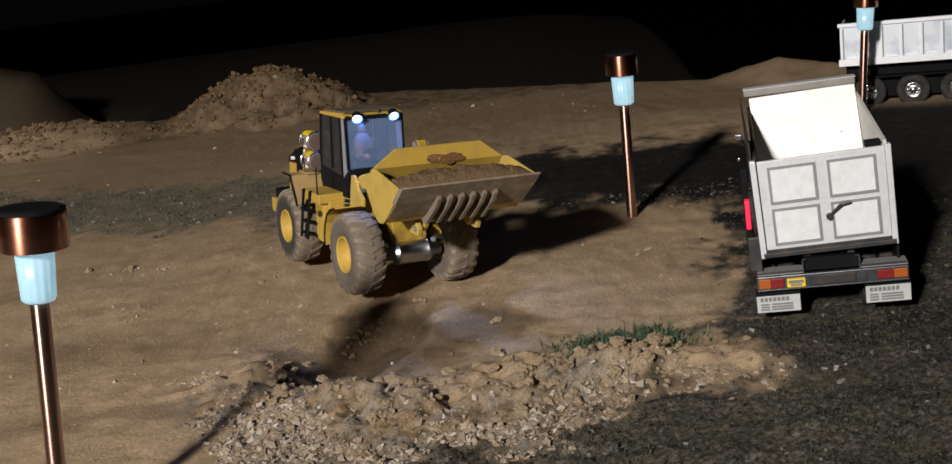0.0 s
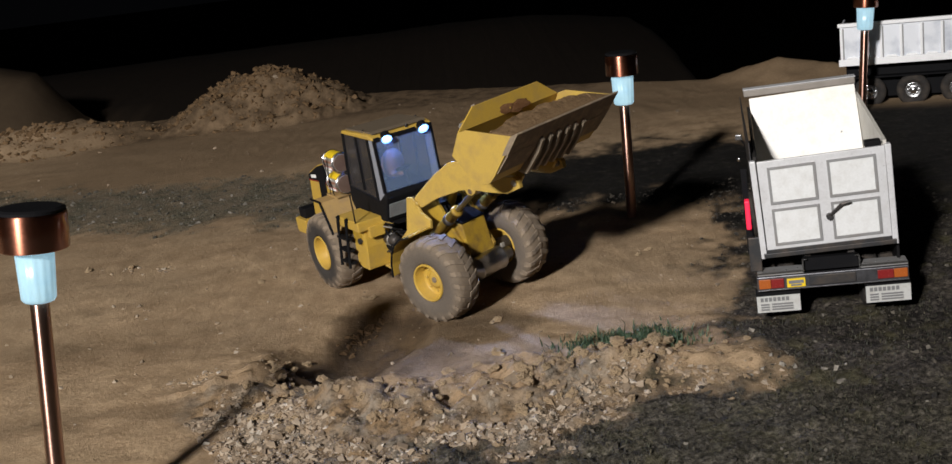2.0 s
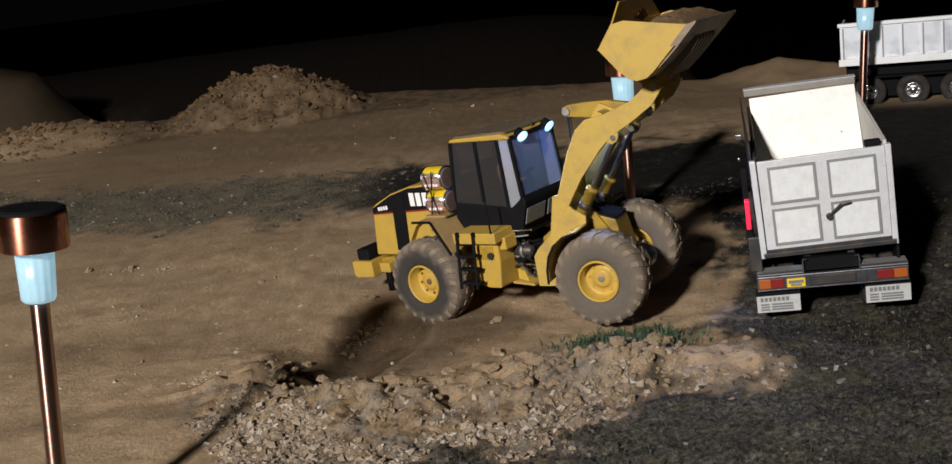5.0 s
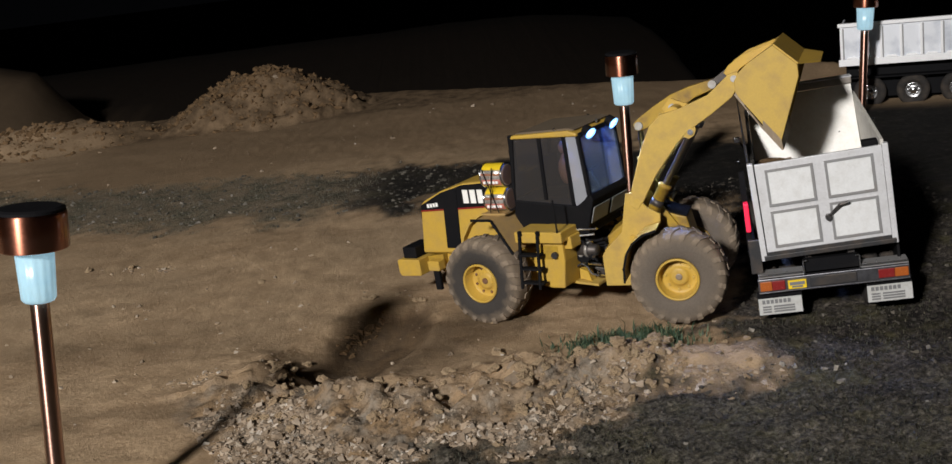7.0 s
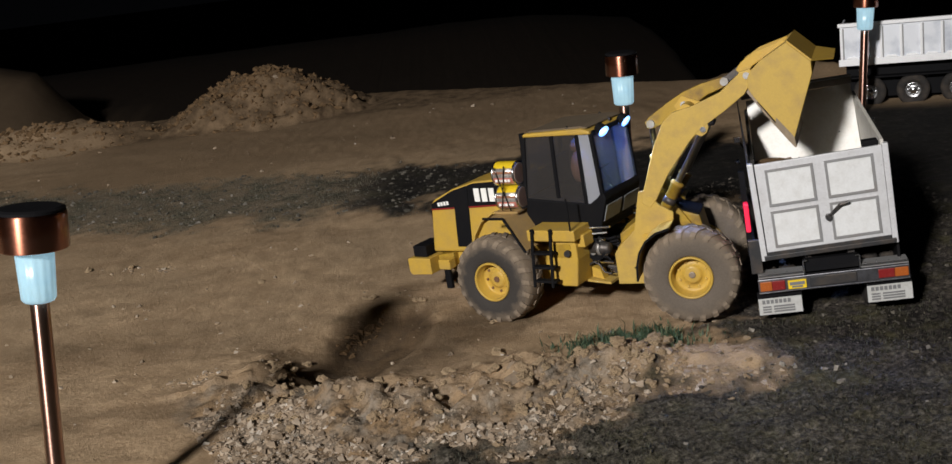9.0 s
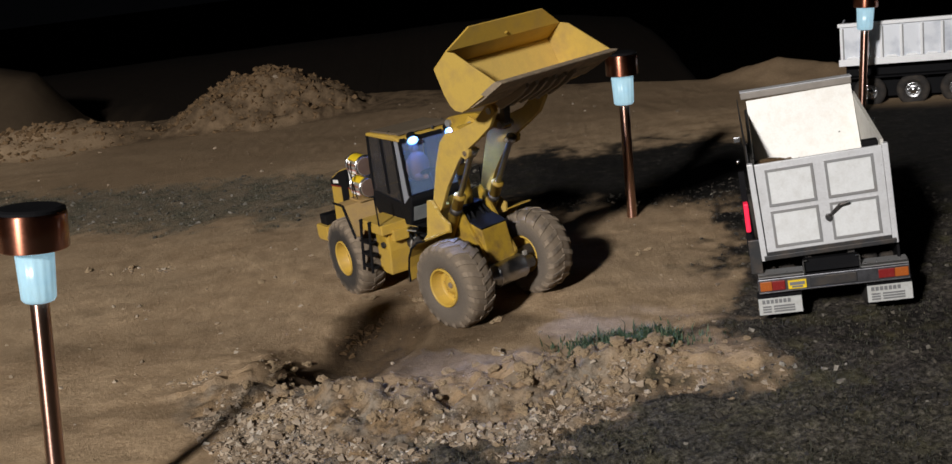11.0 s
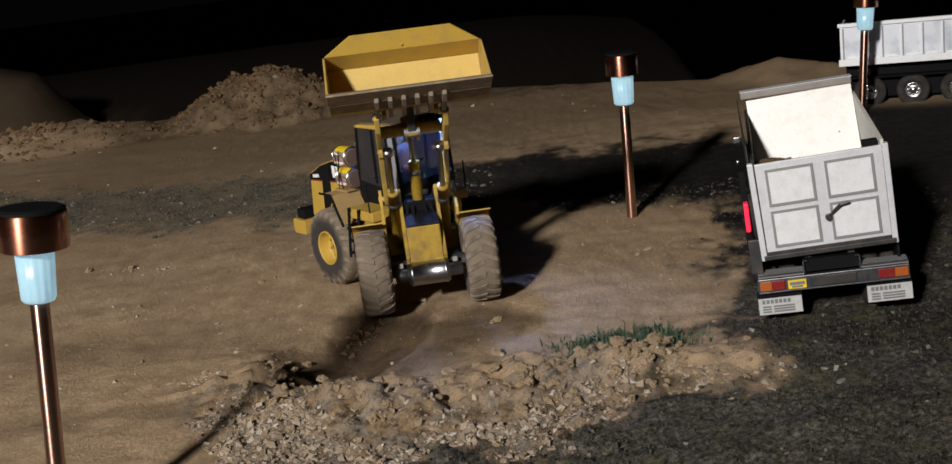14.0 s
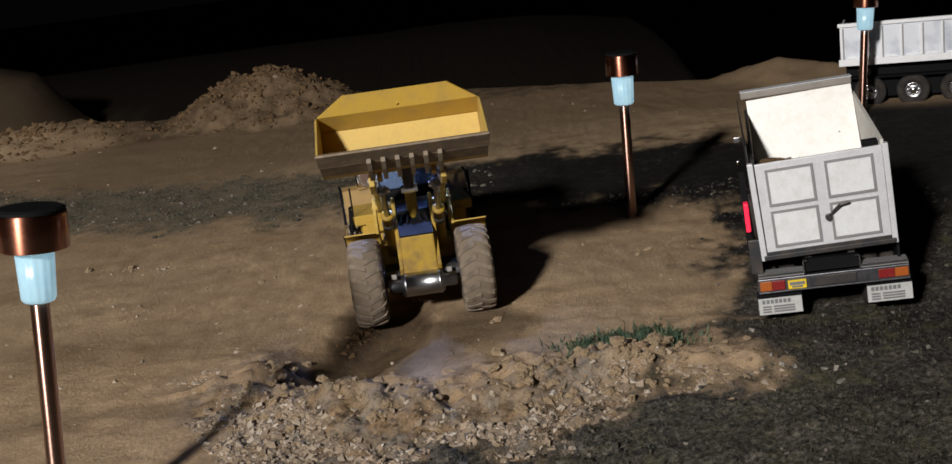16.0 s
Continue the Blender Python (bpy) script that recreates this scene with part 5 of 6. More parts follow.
MOSS, nd, lk, b = nodes_of("olive_weed_blade")
geo = nd.new("ShaderNodeNewGeometry")
lk.new(ramp(nd, lk, geo.outputs["Random Per Island"], [(0.0, (0.04, 0.037, 0.024)), (0.7, (0.085, 0.078, 0.051)), (1.0, (0.14, 0.126, 0.085))]), b.inputs["Base Color"])
b.inputs["Roughness"].default_value = 0.7
GRASS, nd, lk, b = nodes_of("grass_blade")
geo = nd.new("ShaderNodeNewGeometry")
lk.new(ramp(nd, lk, geo.outputs["Random Per Island"], [(0.0, (0.014, 0.015, 0.008)), (0.7, (0.034, 0.033, 0.018)), (1.0, (0.075, 0.063, 0.036))]), b.inputs["Base Color"])
b.inputs["Roughness"].default_value = 0.7
CLOD, nd, lk, b = nodes_of("dry_clod")
inf = nd.new("ShaderNodeObjectInfo")
fine = noise_tex(nd, lk, 130, 9, 0.75)
c0 = ramp(nd, lk, fine, [(0.3, (0.19, 0.125, 0.068)), (0.48, (0.37, 0.26, 0.152)), (0.7, (0.5, 0.372, 0.235))])
lk.new(mix(nd, lk, inf.outputs["Random"], c0, (0.36, 0.262, 0.155)), b.inputs["Base Color"])
b.inputs["Roughness"].default_value = 0.95
bump(nd, lk, b, fine, 0.9, 0.0022)

rng = random.Random(7)
CHIP_V = [Vector((x, y, z)) for x in (-0.8, 0.8) for y in (-0.8, 0.8) for z in (-0.8, 0.8)]
CHIP_F = ((0, 1, 3, 2), (4, 6, 7, 5), (0, 4, 5, 1), (2, 3, 7, 6), (0, 2, 6, 4), (1, 5, 7, 3))


def scatter(name, spots, material, label, category, sunk=0.0):
    """One object of many small broken stones: spots are x, y, size."""
    vs, fs = [], []
    for x, y, r in spots:
        z = ground_height(x, y)
        q = Euler((rng.uniform(-0.6, 0.6), rng.uniform(-0.6, 0.6), rng.uniform(0, 6))).to_matrix()
        sx, sy, sz = r * rng.uniform(0.7, 1.4), r * rng.uniform(0.6, 1.1), r * rng.uniform(0.4, 0.85)
        base = len(vs)
        for p in CHIP_V:
            w = q @ Vector((p.x * sx * rng.uniform(0.45, 1.25), p.y * sy * rng.uniform(0.45, 1.25), p.z * sz * rng.uniform(0.5, 1.25)))
            vs.append((x + w.x, y + w.y, z - r * sunk + w.z))
        fs += [tuple(base + i for i in f) for f in CHIP_F]
    me = bpy.data.meshes.new(name)
    me.from_pydata(vs, [], fs)
    me.materials.append(material)
    return tagged(new(name, me), label, category, kind="stuff")


def near_ridge(spread):
    i = rng.randrange(len(RIDGE) - 1)
    k = rng.random()
    a, c = RIDGE[i], RIDGE[i + 1]
    return a[0] + (c[0] - a[0]) * k + rng.gauss(0, spread * 0.5), a[1] + (c[1] - a[1]) * k + rng.gauss(-spread * 0.5, spread)


# clods that can be told apart, along the ridge of dug earth
shapes = []
for k in range(8):
    bm = bmesh.new()
    blob(bm, (0, 0, 0), (1, rng.uniform(0.7, 1), rng.uniform(0.55, 0.8)), k * 2.3 + 1, 0.6, 3)
    for v in bm.verts:
        v.co *= 1 + 0.22 * abs(noise.noise(v.co * 2.6 + Vector((k, 0, 0)))) + 0.1 * noise.noise(v.co * 6.5)
    me = bpy.data.meshes.new("clod")
    bm.to_mesh(me)
    bm.free()
    me.materials.append(CLOD)
    shapes.append(me)


def lay_clod(k, x, y, r, flatness=1.0):
    clod = new("clod", shapes[k % 8])
    clod.parent = ground
    turn = Euler((rng.uniform(-0.5, 0.5), rng.uniform(-0.5, 0.5), rng.uniform(0, 6)))
    clod.matrix_basis = Matrix.LocRotScale((x, y, ground_height(x, y) + r * 0.2), turn, (r, r, r * flatness))


BIG_CLODS = ((0.053, 1.262, 0.0125), (0.0095, 1.356, 0.0095), (0.195, 1.302, 0.0125), (0.2125, 1.302, 0.0085), (0.174, 1.262, 0.0075), (0.155, 1.235, 0.0075), (0.189, 1.25, 0.006), (-0.054, 1.3, 0.009), (-0.2616, 1.432, 0.006), (-0.249, 1.462, 0.0065), (-0.28, 1.418, 0.005), (-0.243, 1.346, 0.0075), (-0.256, 1.352, 0.006), (-0.204, 1.29, 0.005), (-0.3, 1.32, 0.0065), (-0.27, 1.243, 0.0055), (-0.182, 1.243, 0.0065), (-0.1525, 1.226, 0.0075), (-0.1236, 1.2, 0.006), (0.102, 1.258, 0.0085), (0.117, 1.235, 0.0065), (0.067, 1.19, 0.005), (-0.0975, 1.26, 0.006), (-0.006, 1.1, 0.0065), (0.075, 1.275, 0.008), (0.13, 1.27, 0.0075), (0.145, 1.25, 0.009), (0.165, 1.28, 0.0085), (0.088, 1.24, 0.007), (0.035, 1.275, 0.0065), (-0.02, 1.3, 0.006), (0.02, 1.3, 0.007), (0.115, 1.29, 0.0065), (-0.27, 1.44, 0.006), (-0.285, 1.4, 0.0065), (-0.262, 1.4, 0.007), (-0.25, 1.41, 0.005), (-0.272, 1.37, 0.007), (-0.288, 1.35, 0.006), (-0.26, 1.328, 0.0065), (-0.235, 1.325, 0.006), (-0.295, 1.29, 0.006))
for k, (x, y, r) in enumerate(BIG_CLODS):
    lay_clod(k, x, y, r)
for k in range(250):
    x, y = near_ridge(0.04)
    while -0.21 < x < 0.03 and rng.random() < 0.75:
        x, y = near_ridge(0.04)
    r = 0.002 + 0.006 * rng.random() ** 3.5
    if x > 0.2:
        r *= 0.55
    lay_clod(k, x, y, r)

spots = []
while len(spots) < 11000:
    x, y = near_ridge(0.06)
    if rng.random() < 0.75:
        x, y = rng.uniform(-0.42, 0.2), rng.uniform(1.0, 1.27)
        if rng.random() > smooth(1.35, 1.2, y + 0.3 * x + 0.1 * nz(x, y, 12, 3)) or x < -0.385 + (1.3 - y) * 0.5 or rng.random() < smooth(0.0, 0.14, x + 0.3 * (y - 1.1) + 0.06 * nz(x, y, 15, 21)):
            continue
    if gravel_amount(x, y) > 0.45 or (y > np.interp(x, [p[0] for p in RIDGE], [p[1] for p in RIDGE]) - 0.03 - 0.05 * smooth(0.09, 0.0, x) * smooth(-0.24, -0.16, x) + 0.02 * nz(x, y, 9, 61) and rng.random() < 0.93) or nz(x, y, 20, 71) + rng.uniform(-0.4, 0.4) < -0.2:
        continue
    spots.append((x, y, 0.0008 + 0.0052 * rng.random() ** 7))
spots += [(0.023, 1.224, 0.0125), (-0.072, 1.157, 0.0085), (-0.005, 1.16, 0.007)]
scatter("rubble", spots, STONE, "grey and tan rubble on dug earth", "rubble", 0.2)
spots = []
while len(spots) < 6000:
    x, y = rng.uniform(-0.3, 0.75), rng.uniform(0.85, 2.1)
    if gravel_amount(x, y) > 0.35 + 0.5 * rng.random():
        spots.append((x, y, 0.0011 + 0.0034 * rng.random() ** 4))
scatter("gravel", spots, DARK_STONE, "dark loose gravel with pale stones", "gravel")
spots = []
while len(spots) < 2000:
    x, y = rng.uniform(-1.4, 0.05), rng.uniform(2.0, 3.1)
    if gravel_amount(x, y) > 0.2 + 0.6 * rng.random():
        spots.append((x, y, 0.0014 + 0.0048 * rng.random() ** 6))
scatter("band_gravel", spots, BAND_STONE, "brown weathered gravel with olive weeds", "gravel")
spots = []
while len(spots) < 2600:
    a, s = rng.uniform(0, 6.28), rng.random()
    cx, cy, rx, ry = rng.choice(((-0.65, 3.7, 0.33, 0.24), (-0.65, 3.7, 0.33, 0.24), (-1.34, 3.6, 0.4, 0.18)))
    spots.append((cx + rx * s * math.cos(a), cy + ry * s * math.sin(a), 0.0022 + 0.011 * rng.random() ** 5))
scatter("mound_rocks", spots, SOIL, "rocks and clods on far dirt mounds", "rubble")
spots = [(rng.uniform(-0.75, 0.4), rng.uniform(1.3, 2.05), 0.0008 + 0.004 * rng.random() ** 6) for k in range(500)]
spots += [(rng.uniform(-1.4, 0.6), rng.uniform(2.6, 3.8), 0.002 + 0.008 * rng.random() ** 6) for k in range(120)]
spots += [(rng.gauss(-0.39, 0.014), rng.gauss(1.405, 0.009), rng.uniform(0.0012, 0.0035)) for k in range(45)]
spots += [(-0.63 + rng.gauss(0, 0.012), 2.0 + rng.gauss(0, 0.01), rng.uniform(0.002, 0.005)) for k in range(9)]
spots += [(-0.56 + rng.gauss(0, 0.012), 1.985 + rng.gauss(0, 0.01), rng.uniform(0.002, 0.006)) for k in range(8)]
spots += [(-0.34, 1.84, 0.005), (-0.5, 1.44, 0.004)]
for k, (x, y, r) in enumerate(((-0.167, 1.648, 0.007), (-0.178, 1.652, 0.005), (-0.09, 1.606, 0.007), (-0.1, 1.612, 0.006), (-0.128, 1.655, 0.005), (0.262, 1.722, 0.005), (0.243, 1.698, 0.004), (-0.71, 2.035, 0.008), (-0.625, 2.01, 0.008), (-0.36, 1.822, 0.006), (0.013, 1.489, 0.0065), (0.006, 1.483, 0.004))):
    lay_clod(k, x, y, r, 0.8)
crumbs = []
for k in range(70):
    q = rng.random()
    crumbs.append((-0.205 + 0.064 * q + rng.gauss(0, 0.007), 1.502 + 0.079 * q + rng.gauss(0, 0.011), 0.0015 + 0.0058 * rng.random() ** 2.2))
scatter("moist_crumbs", crumbs, SOIL, "moist brown crumbs on a trench rim", "soil", 0.15)
scatter("loose_stones", spots, STONE, "small loose stones on packed dirt", "stones")


PALE, nd, lk, b = nodes_of("pale_stone")
lk.new(ramp(nd, lk, noise_tex(nd, lk, 160), [(0.3, (0.12, 0.105, 0.085)), (0.7, (0.28, 0.25, 0.21))]), b.inputs["Base Color"])
b.inputs["Roughness"].default_value = 0.9
spots = [(0.319, 1.322, 0.0052), (0.316, 1.223, 0.004), (0.323, 1.202, 0.0045), (0.335, 1.2, 0.0052), (0.365, 1.187, 0.0045), (0.378, 1.181, 0.0058), (0.371, 1.15, 0.0055), (0.39, 1.19, 0.003), (0.3, 1.2, 0.003), (0.284, 1.19, 0.003)]
spots += [(rng.uniform(-0.95, -0.5), 2.42 + rng.gauss(0, 0.06), rng.uniform(0.002, 0.0055)) for k in range(22)]
scatter("pale_stones", spots, PALE, "pale stones lying on dark gravel", "stones")


def grass(name, spots, label, material):
    vs, fs = [], []
    for x, y, h in spots:
        z = ground_height(x, y) - 0.001
        a, lean, w = rng.uniform(0, 6.28), rng.uniform(0.1, 0.7), h * 0.06 + 0.0004
        d, side = Vector((math.cos(a), math.sin(a), 0)), Vector((-math.sin(a), math.cos(a), 0))
        base = len(vs)
        for k, ww in ((0, 1), (0.5, 0.8), (1, 0.1)):
            p = Vector((x, y, z)) + d * (lean * h * k * k) + Vector((0, 0, h * k * (1 - 0.3 * lean * k)))
            vs += [tuple(p - side * w * ww), tuple(p + side * w * ww)]
        fs += [(base, base + 1, base + 3, base + 2), (base + 2, base + 3, base + 5, base + 4)]
    me = bpy.data.meshes.new(name)
    me.from_pydata(vs, [], fs)
    me.materials.append(material)
    return tagged(new(name, me), label, "grass", kind="stuff")


spots = []
for k in range(3000):
    x, y = rng.gauss(0.168, 0.036), rng.gauss(1.338, 0.024)
    if nz(x, y, 26, 91) + rng.uniform(-0.3, 0.3) > -0.15:
        spots.append((x, y, rng.uniform(0.003, 0.014) * (1.3 if rng.random() < 0.1 else 1)))
grass("grass_tuft", spots, "low green grass tuft beside dug earth", TUFT)
spots = []
while len(spots) < 6500:
    x, y = rng.uniform(-0.1, 0.75), rng.uniform(0.85, 1.35)
    if gravel_amount(x, y) > 0.5 and nz(x, y, 7, 11) + rng.uniform(-0.25, 0.25) > -0.02:
        spots.append((x, y, rng.uniform(0.002, 0.0065)))
grass("sparse_weeds", spots, "sparse dull weeds on dark gravel", GRASS)
spots = []
while len(spots) < 4200:
    x, y = rng.uniform(-1.35, -0.2), rng.uniform(2.05, 3.0)
    if gravel_amount(x, y) > 0.3 and nz(x, y, 6, 14) + rng.uniform(-0.25, 0.25) > 0.0:
        spots.append((x, y, rng.uniform(0.002, 0.007)))
grass("band_weeds", spots, "olive weeds in a gravel strip", MOSS)


SMEAR = earth("reddish_soil", (0.05, 0.022, 0.01), (0.15, 0.07, 0.03), (0.26, 0.14, 0.065), 40, 0.002)
# ---- the soil in the bucket, in lumps that fall into the truck ----
SOIL_ROWS = []


def soil_load():
    rs = random.Random(3)
    back = [(0.0, (0.094, 0.0095)), (0.3, (0.062, 0.0055)), (0.6, (0.03, 0.003)), (0.75, (0.014, 0.005)), (0.88, (0.004, 0.02)), (1.0, (0.006, 0.05))]

    def shell(s):
        for (s0, p0), (s1, p1) in zip(back, back[1:]):
            if s <= s1:
                k = (s - s0) / (s1 - s0)
                return Vector((p0[0] + (p1[0] - p0[0]) * k, p0[1] + (p1[1] - p0[1]) * k))

    n_s, n_y, wide = 18, 8, 0.0274
    for i in range(7):
        yc = (i - 3) * wide
        bm = bmesh.new()
        grid = []
        for a in range(n_s + 1):
            s = a / n_s
            low = shell(s) + Vector((0.0006, 0.0012))
            k = s
            top = Vector((0.094, 0.0095)).lerp(Vector((0.008, 0.052)), k)
            out = Vector((0.44, 0.9))
            row = []
            for c in range(n_y + 1):
                y = yc - wide / 2 + wide * c / n_y
                h = 0.017 * math.sin(math.pi * min(1, k * 1.02)) ** 0.7 * (1 - 0.35 * (y / 0.096) ** 2)
                h += 0.0045 * noise.fractal(Vector((s * 5, y * 55, 2)), 0.8, 2.1, 5) * math.sin(math.pi * k) ** 0.5
                h += 0.009 * (1 - k) * min(1.0, 0.25 + 5 * k) * (1 - (y / 0.1) ** 4)
                p = top + out * h
                row.append((bm.verts.new((p.x - 0.05, y - yc, p.y - 0.03)), bm.verts.new((low.x - 0.05, y - yc, low.y - 0.03))))
            grid.append(row)
        for a in range(n_s):
            for c in range(n_y):
                for j in (0, 1):
                    bm.faces.new((grid[a][c][j], grid[a + 1][c][j], grid[a + 1][c + 1][j], grid[a][c + 1][j]))
            for c in (0, n_y):
                bm.faces.new((grid[a][c][0], grid[a][c][1], grid[a + 1][c][1], grid[a + 1][c][0]))
        for a in (0, n_s):
            for c in range(n_y):
                bm.faces.new((grid[a][c][0], grid[a][c + 1][0], grid[a][c + 1][1], grid[a][c][1]))
        bmesh.ops.remove_doubles(bm, verts=bm.verts, dist=0.0002)
        clump = part("soil_clump", bm, SOIL, None, "")
        tagged(clump, "loose brown soil lump carried in a bucket", "soil", "soil load")
        off = Matrix.Translation((0.05, yc, 0.03))
        drop = 5.4 + 0.09 * ((i * 3) % 7) + rs.uniform(0, 0.04)
        lay = truck.matrix_basis @ Matrix.Translation((rs.uniform(-0.02, 0.02), 0.04 + 0.013 * i, 0.125 + rs.uniform(0, 0.012)) if i else (-0.03, 0.045, 0.17))
        SOIL_ROWS.append((clump, falling(off, drop, lay)))

    # a reddish smear that sticks under the spill guard until the bucket tips
    bm = bmesh.new()
    blob(bm, (0.0, -0.012, 0), (0.006, 0.016, 0.0009), 8, 0.5, 3)
    blob(bm, (-0.002, 0.012, 0), (0.007, 0.019, 0.0009), 9, 0.5, 3)
    smear = part("soil_clump", bm, SMEAR, None, "")
    tagged(smear, "reddish damp soil stuck inside a bucket", "soil", "soil load")
    off = Matrix.Translation((0.0372, 0.008, 0.0788)) @ Matrix.Rotation(radians(-51), 4, "Y")
    lay = truck.matrix_basis @ Matrix.Translation((0.03, 0.06, 0.135))
    SOIL_ROWS.append((smear, falling(off, 5.5, lay)))


def falling(off, drop, lay):
    """The rows of a lump that rides in the bucket, then drops into the truck."""
    rows = []
    leave = None
    for t, s in zip(TIMES, STATES):
        if t <= drop:
            m = s["body"] @ s["bucket"] @ off
            leave = m
        else:
            k = min(1.0, (t - drop) / 0.36)
            p = leave.translation.lerp(lay.translation, k)
            top = leave.translation.z
            p.z = top + (lay.translation.z - top) * k * k
            m = Matrix.LocRotScale(p, leave.to_quaternion().slerp(lay.to_quaternion(), k), None)
        rows.append((t, m))
    return rows


# ---- what moves ----
# seconds, place of the steering joint, heading, steering angle, height, pitch, roll
DRIVE = [
    (0.0, -0.1719, 1.7753, -63.45, 0.21, 0.0100, -0.02, -6.32),
    (0.5, -0.1602, 1.7704, -65.32, 5.53, 0.0042, 0.85, -2.83),
    (1.0, -0.1438, 1.7402, -65.41, 12.51, 0.0024, 0.82, -1.47),
    (1.5, -0.1236, 1.7095, -64.10, 16.96, 0.0009, 1.46, 0.92),
    (2.0, -0.0937, 1.6768, -60.04, 15.14, 0.0003, 1.14, 3.27),
    (2.5, -0.0589, 1.6414, -54.69, 10.86, -0.0017, -0.35, 3.71),
    (3.0, -0.0272, 1.6200, -49.70, 4.60, -0.0024, -2.9, 1.7),
    (3.5, -0.0065, 1.5865, -49.6, 10.2, -0.0002, -4.2, -0.1),
    (4.2, 0.0412, 1.5465, -44.4, 12.0, 0.0006, -4.4, 0.4),
    (6.3, 0.1279, 1.4918, -36.5, 16.70, -0.0027, -3.57, 0.47),
    (7.0, 0.1545, 1.4883, -37.0, 17.97, -0.0009, -2.74, 0.2),
    (7.5, 0.1707, 1.4869, -36.62, 17.68, 0.0, -2.70, 0.31),
    (9.05, 0.1707, 1.4869, -36.62, 17.68, 0.0, -2.70, 0.31),
    (9.2, 0.1625, 1.4905, -36.8, 17.5, 0.0, -2.7, 0.31),
    (11.5, -0.1095, 1.6915, -63.47, 7.19, -0.0036, 0.73, 1.89),
    (12.0, -0.1389, 1.7491, -59.82, -2.13, -0.0006, 1.75, -2.41),
    (12.5, -0.1491, 1.7663, -52.81, -13.22, 0.0020, 2.08, -2.91),
    (13.0, -0.1265, 1.7600, -51.5, -20.5, 0.0010, 1.3, -2.06),
    (13.5, -0.1107, 1.7430, -48.2, -30.5, 0.0008, 1.2, -1.38),
    (14.0, -0.0849, 1.7053, -54.68, -30.74, -0.0015, -0.5, -1.0),
    (14.5, -0.0680, 1.6400, -65.4, -28.75, -0.0005, -1.3, 0.5),
    (15.0, -0.0647, 1.6202, -80.0, -16.5, -0.0018, 0.3, -0.2),
    (15.5, -0.0704, 1.6231, -85.0, -9.2, -0.0025, 0.9, -0.3),
    (16.0, -0.0890, 1.6733, -81.66, -5.31, -0.0018, 0.44, 0.28),
]
# seconds, arm angle, bucket angle
REACH = [
    (0.0, -9.16, 37.7), (1.0, 0.55, 40.0), (2.0, 14.78, 46.0), (3.0, 24.0, 45.6), (3.5, 26.9, 46.0), (4.2, 36.0, 42.5),
    (5.0, 45.5, 38.0), (5.4, 47.6, 10.0), (5.9, 47.9, -45.0), (6.3, 47.84, -59.6), (7.0, 47.5, -60.0), (7.9, 48.0, -60.1), (8.0, 48.0, -57.0),
    (8.1, 48.0, -48.5), (8.2, 48.0, -44.0), (8.3, 48.0, -49.0), (8.4, 48.0, -57.0), (8.5, 48.0, -60.1), (9.0, 48.0, -60.1),
    (9.1, 48.0, -52.0), (9.2, 48.0, -43.0), (9.6, 48.0, -15.0), (10.2, 47.9, 12.0), (10.8, 47.7, 22.0), (11.5, 47.5, 23.4),
    (12.0, 47.4, 23.4), (12.5, 46.0, 21.2), (13.0, 46.1, 19.5), (13.5, 46.6, 21.0), (14.0, 46.1, 21.6), (14.5, 39.2, 16.5),
    (15.0, 33.2, 18.5), (15.5, 29.7, 21.1), (16.0, 25.1, 27.4),
]


def along(rows, t):
    """The row at t, gliding from row to row without overshoot."""
    k = max(i for i in range(len(rows) - 1) if rows[i][0] <= t + 1e-9 or i == 0)
    a, c = rows[k], rows[k + 1]
    h = c[0] - a[0]
    s = min(1.0, max(0.0, (t - a[0]) / h))
    out = []
    for j in range(1, len(a)):
        d = (c[j] - a[j]) / h

        def slope(i):
            if i <= 0 or i >= len(rows) - 1:
                return d
            u = (rows[i][j] - rows[i - 1][j]) / (rows[i][0] - rows[i - 1][0])
            w = (rows[i + 1][j] - rows[i][j]) / (rows[i + 1][0] - rows[i][0])
            return 0.0 if u * w <= 0 else 2 * u * w / (u + w)

        m0, m1 = slope(k) * h, slope(k + 1) * h
        out.append((2 * s**3 - 3 * s * s + 1) * a[j] + (s**3 - 2 * s * s + s) * m0 + (3 * s * s - 2 * s**3) * c[j] + (s**3 - s * s) * m1)
    return out


TIMES = [k / 10 for k in range(161)]
A0, ARM_L = Vector((0.0815, 0.151)), 0.1951
PIV, EAR = Vector((0.1167, 0.0368)), Vector((-0.006, 0.0224))
TILT_FOOT, LIFT_FOOT, LIFT_EYE = Vector((0.09, 0.128)), Vector((0.062, 0.078)), Vector((0.112, -0.001))


def flat(v, deg):
    c, s = math.cos(radians(deg)), math.sin(radians(deg))
    return Vector((c * v.x - s * v.y, s * v.x + c * v.y))


def in_plane(p, ang, y=0.0):
    """A pose in the front frame: at p in x and z, turned by ang in that plane."""
    return Matrix.Translation((p.x, y, p.y)) @ Matrix.Rotation(-ang, 4, "Y")


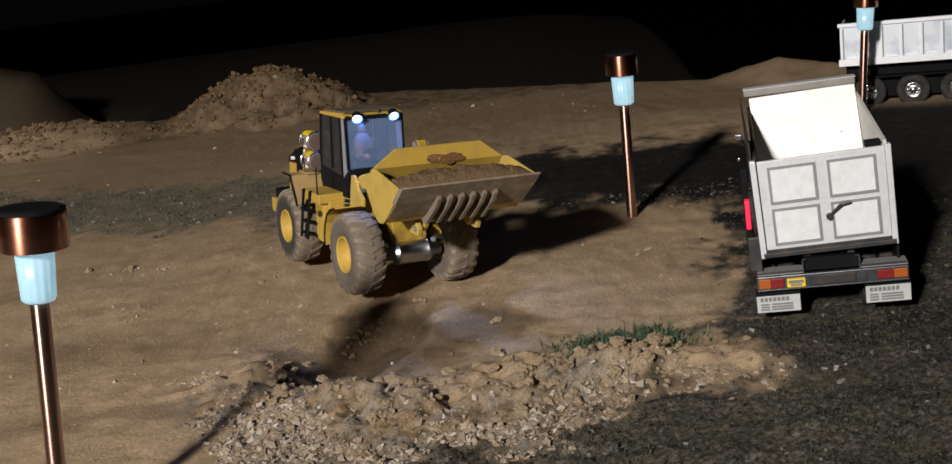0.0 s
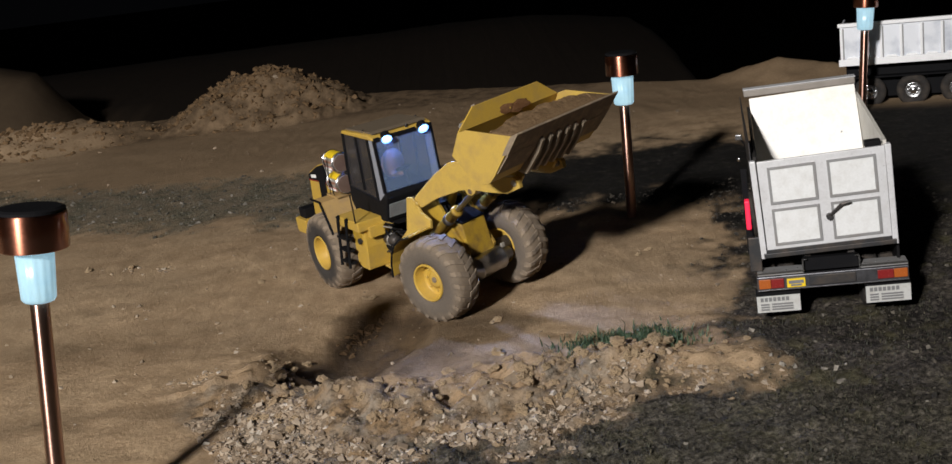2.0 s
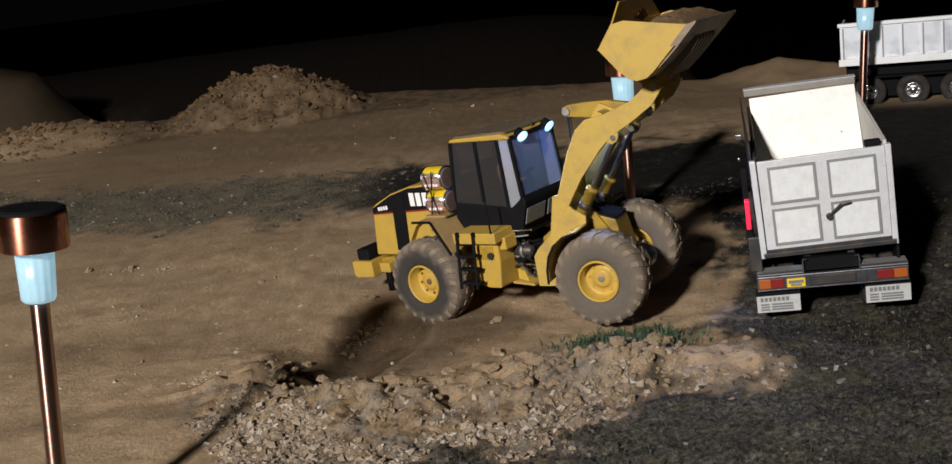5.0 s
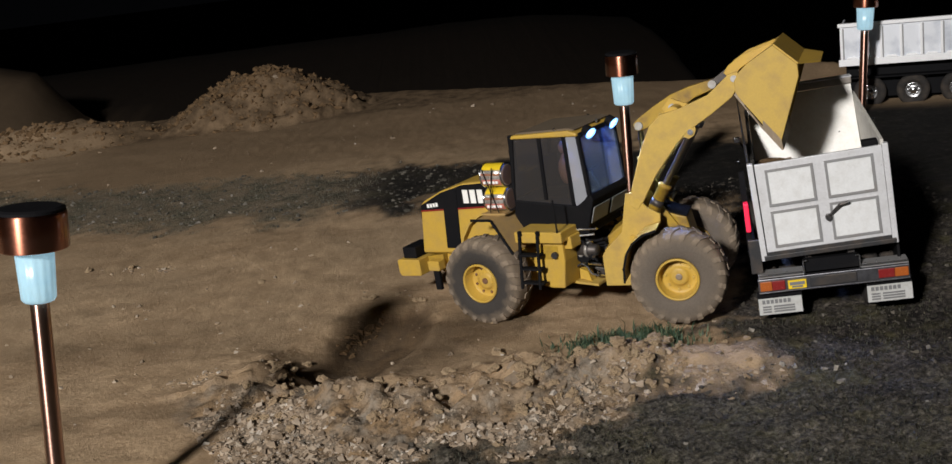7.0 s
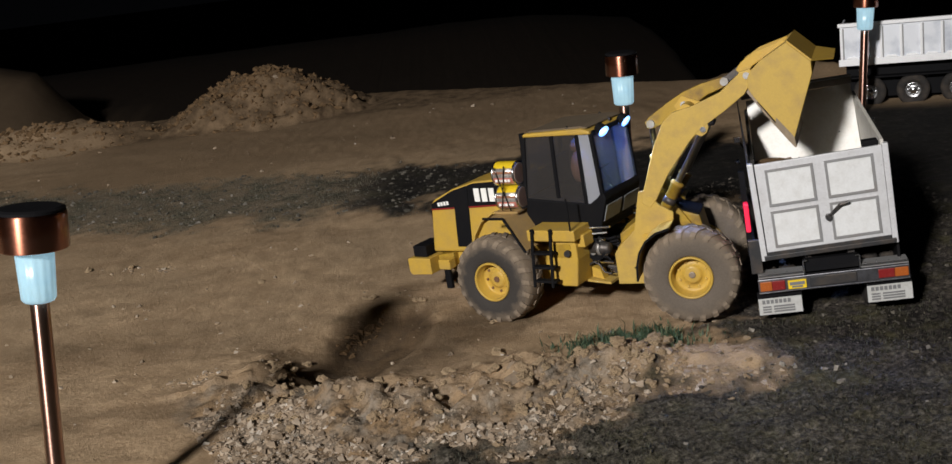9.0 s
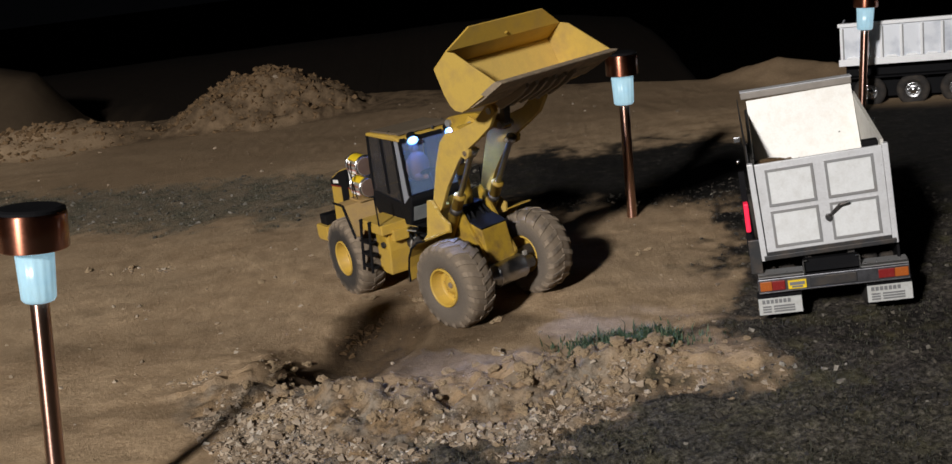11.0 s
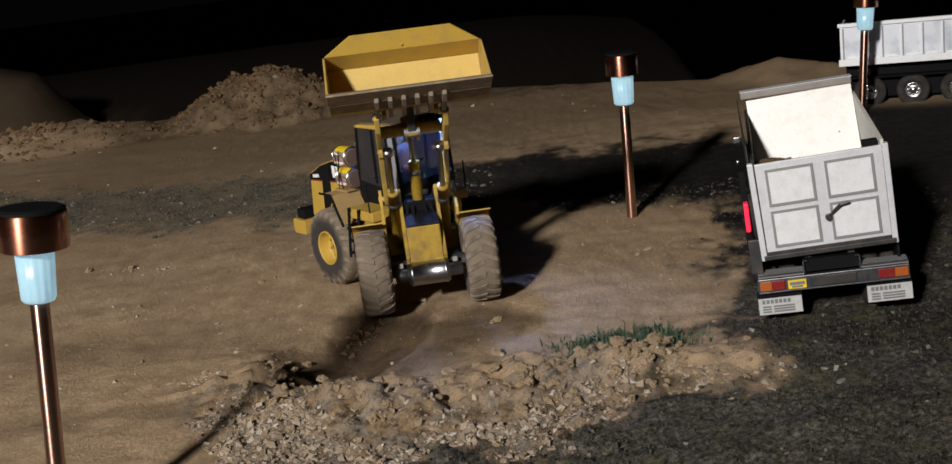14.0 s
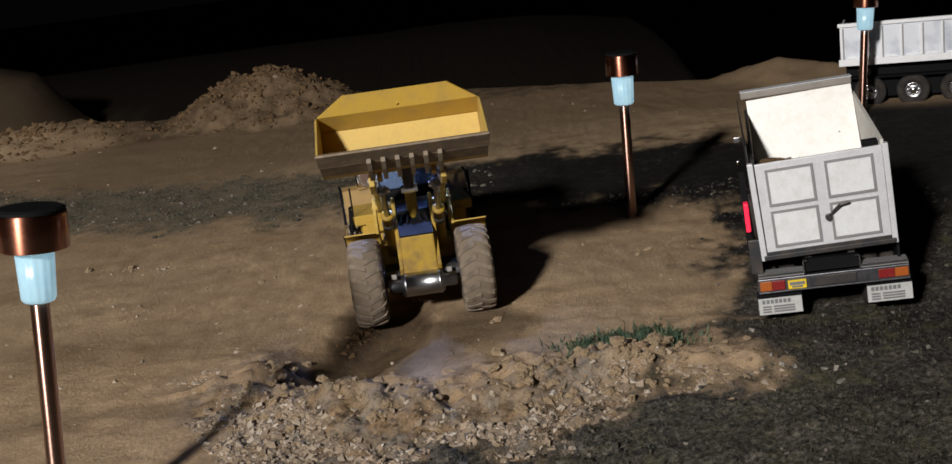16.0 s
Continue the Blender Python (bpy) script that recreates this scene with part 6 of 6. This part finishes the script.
def machine(t):
    x, y, yaw, steer, z, pitch, roll = along(DRIVE, t)
    th, be = along(REACH, t)
    body = Matrix.Translation((x, y, z)) @ Matrix.Rotation(radians(yaw), 4, "Z") @ Matrix.Rotation(radians(pitch), 4, "Y") @ Matrix.Rotation(radians(roll), 4, "X")
    turn = Matrix.Rotation(radians(steer), 4, "Z")
    hinge = A0 + flat(Vector((ARM_L, 0)), th)
    piv = A0 + flat(PIV, th)
    ear = hinge + flat(EAR, be)
    d = ear - piv
    n = min(max(d.length, 0.008), R_Q + L_LINK - 0.0003)
    cosv = max(-1.0, min(1.0, (R_Q**2 + n * n - L_LINK**2) / (2 * R_Q * n)))
    crank = math.atan2(d.y, d.x) - math.acos(cosv)
    q = piv + Vector((math.cos(crank), math.sin(crank))) * R_Q
    u = piv - Vector((math.cos(crank), math.sin(crank))) * R_U
    lift = A0 + flat(LIFT_EYE, th)
    ang = lambda v: math.atan2(v.y, v.x)
    out = {"body": body, "front": turn}

    # the loaded arms sag to one side on their worn pins while they reach up
    sag = 3.0 * smooth(2.9, 4.4, t) * (1 - smooth(9.2, 11.2, t))
    hang = Matrix.Translation((0, -0.075, hinge.y)) @ Matrix.Rotation(-radians(sag), 4, "X") @ Matrix.Translation((0, 0.075, -hinge.y))

    def put(key, m):
        out[key] = turn @ hang @ m

    put("arm", in_plane(A0, radians(th)))
    put("bucket", in_plane(hinge, radians(be)))
    put("bell", in_plane(piv, crank))
    put("link", in_plane(q, ang(ear - q)))
    put("tilt_barrel", in_plane(TILT_FOOT, ang(u - TILT_FOOT)))
    put("tilt_rod", in_plane(u, ang(u - TILT_FOOT)))
    for nm, yy in (("lift_near", -0.0355), ("lift_far", 0.0355)):
        put(nm + "_barrel", in_plane(LIFT_FOOT, ang(lift - LIFT_FOOT), yy))
        put(nm + "_rod", in_plane(lift, ang(lift - LIFT_FOOT), yy))
    return out


STATES = [machine(t) for t in TIMES]


def motions():
    walk(loader, [(t, s["body"]) for t, s in zip(TIMES, STATES)])
    for key in ("front", "arm", "bucket", "bell", "link", "tilt_barrel", "tilt_rod", "lift_near_barrel", "lift_near_rod", "lift_far_barrel", "lift_far_rod"):
        walk(MOVING[key], [(t, s[key]) for t, s in zip(TIMES, STATES)])
    for key, x, y in (("rl", -0.1225, -0.0755), ("rr", -0.1225, 0.0755), ("fl", 0.1268, -0.0755), ("fr", 0.1268, 0.0755)):
        rows, spin, last = [], 0.0, None
        for t, s in zip(TIMES, STATES):
            turn = s["front"] if key[0] == "f" else Matrix()
            seat = turn @ Matrix.Translation((x, y, 0.0565))
            here = s["body"] @ seat
            if last is not None:
                spin += (here.translation - last).dot(here.to_3x3() @ Vector((1, 0, 0))) / TYRE_R
            last = here.translation.copy()
            rows.append((t, seat @ Matrix.Rotation(spin, 4, "Y")))
        walk(MOVING[key], rows)
    home = truck.matrix_basis.copy()
    sunk = home @ pose(0.012, 0, 0.085) @ pose(0, 0, 0, 0, -1.6, 0) @ pose(-0.012, 0, -0.0855)
    walk(truck, [(0.0, home), (5.5, home), (6.2, sunk), (16.0, sunk)])
    soil_load()
    for clump, rows in SOIL_ROWS:
        walk(clump, rows)


motions()
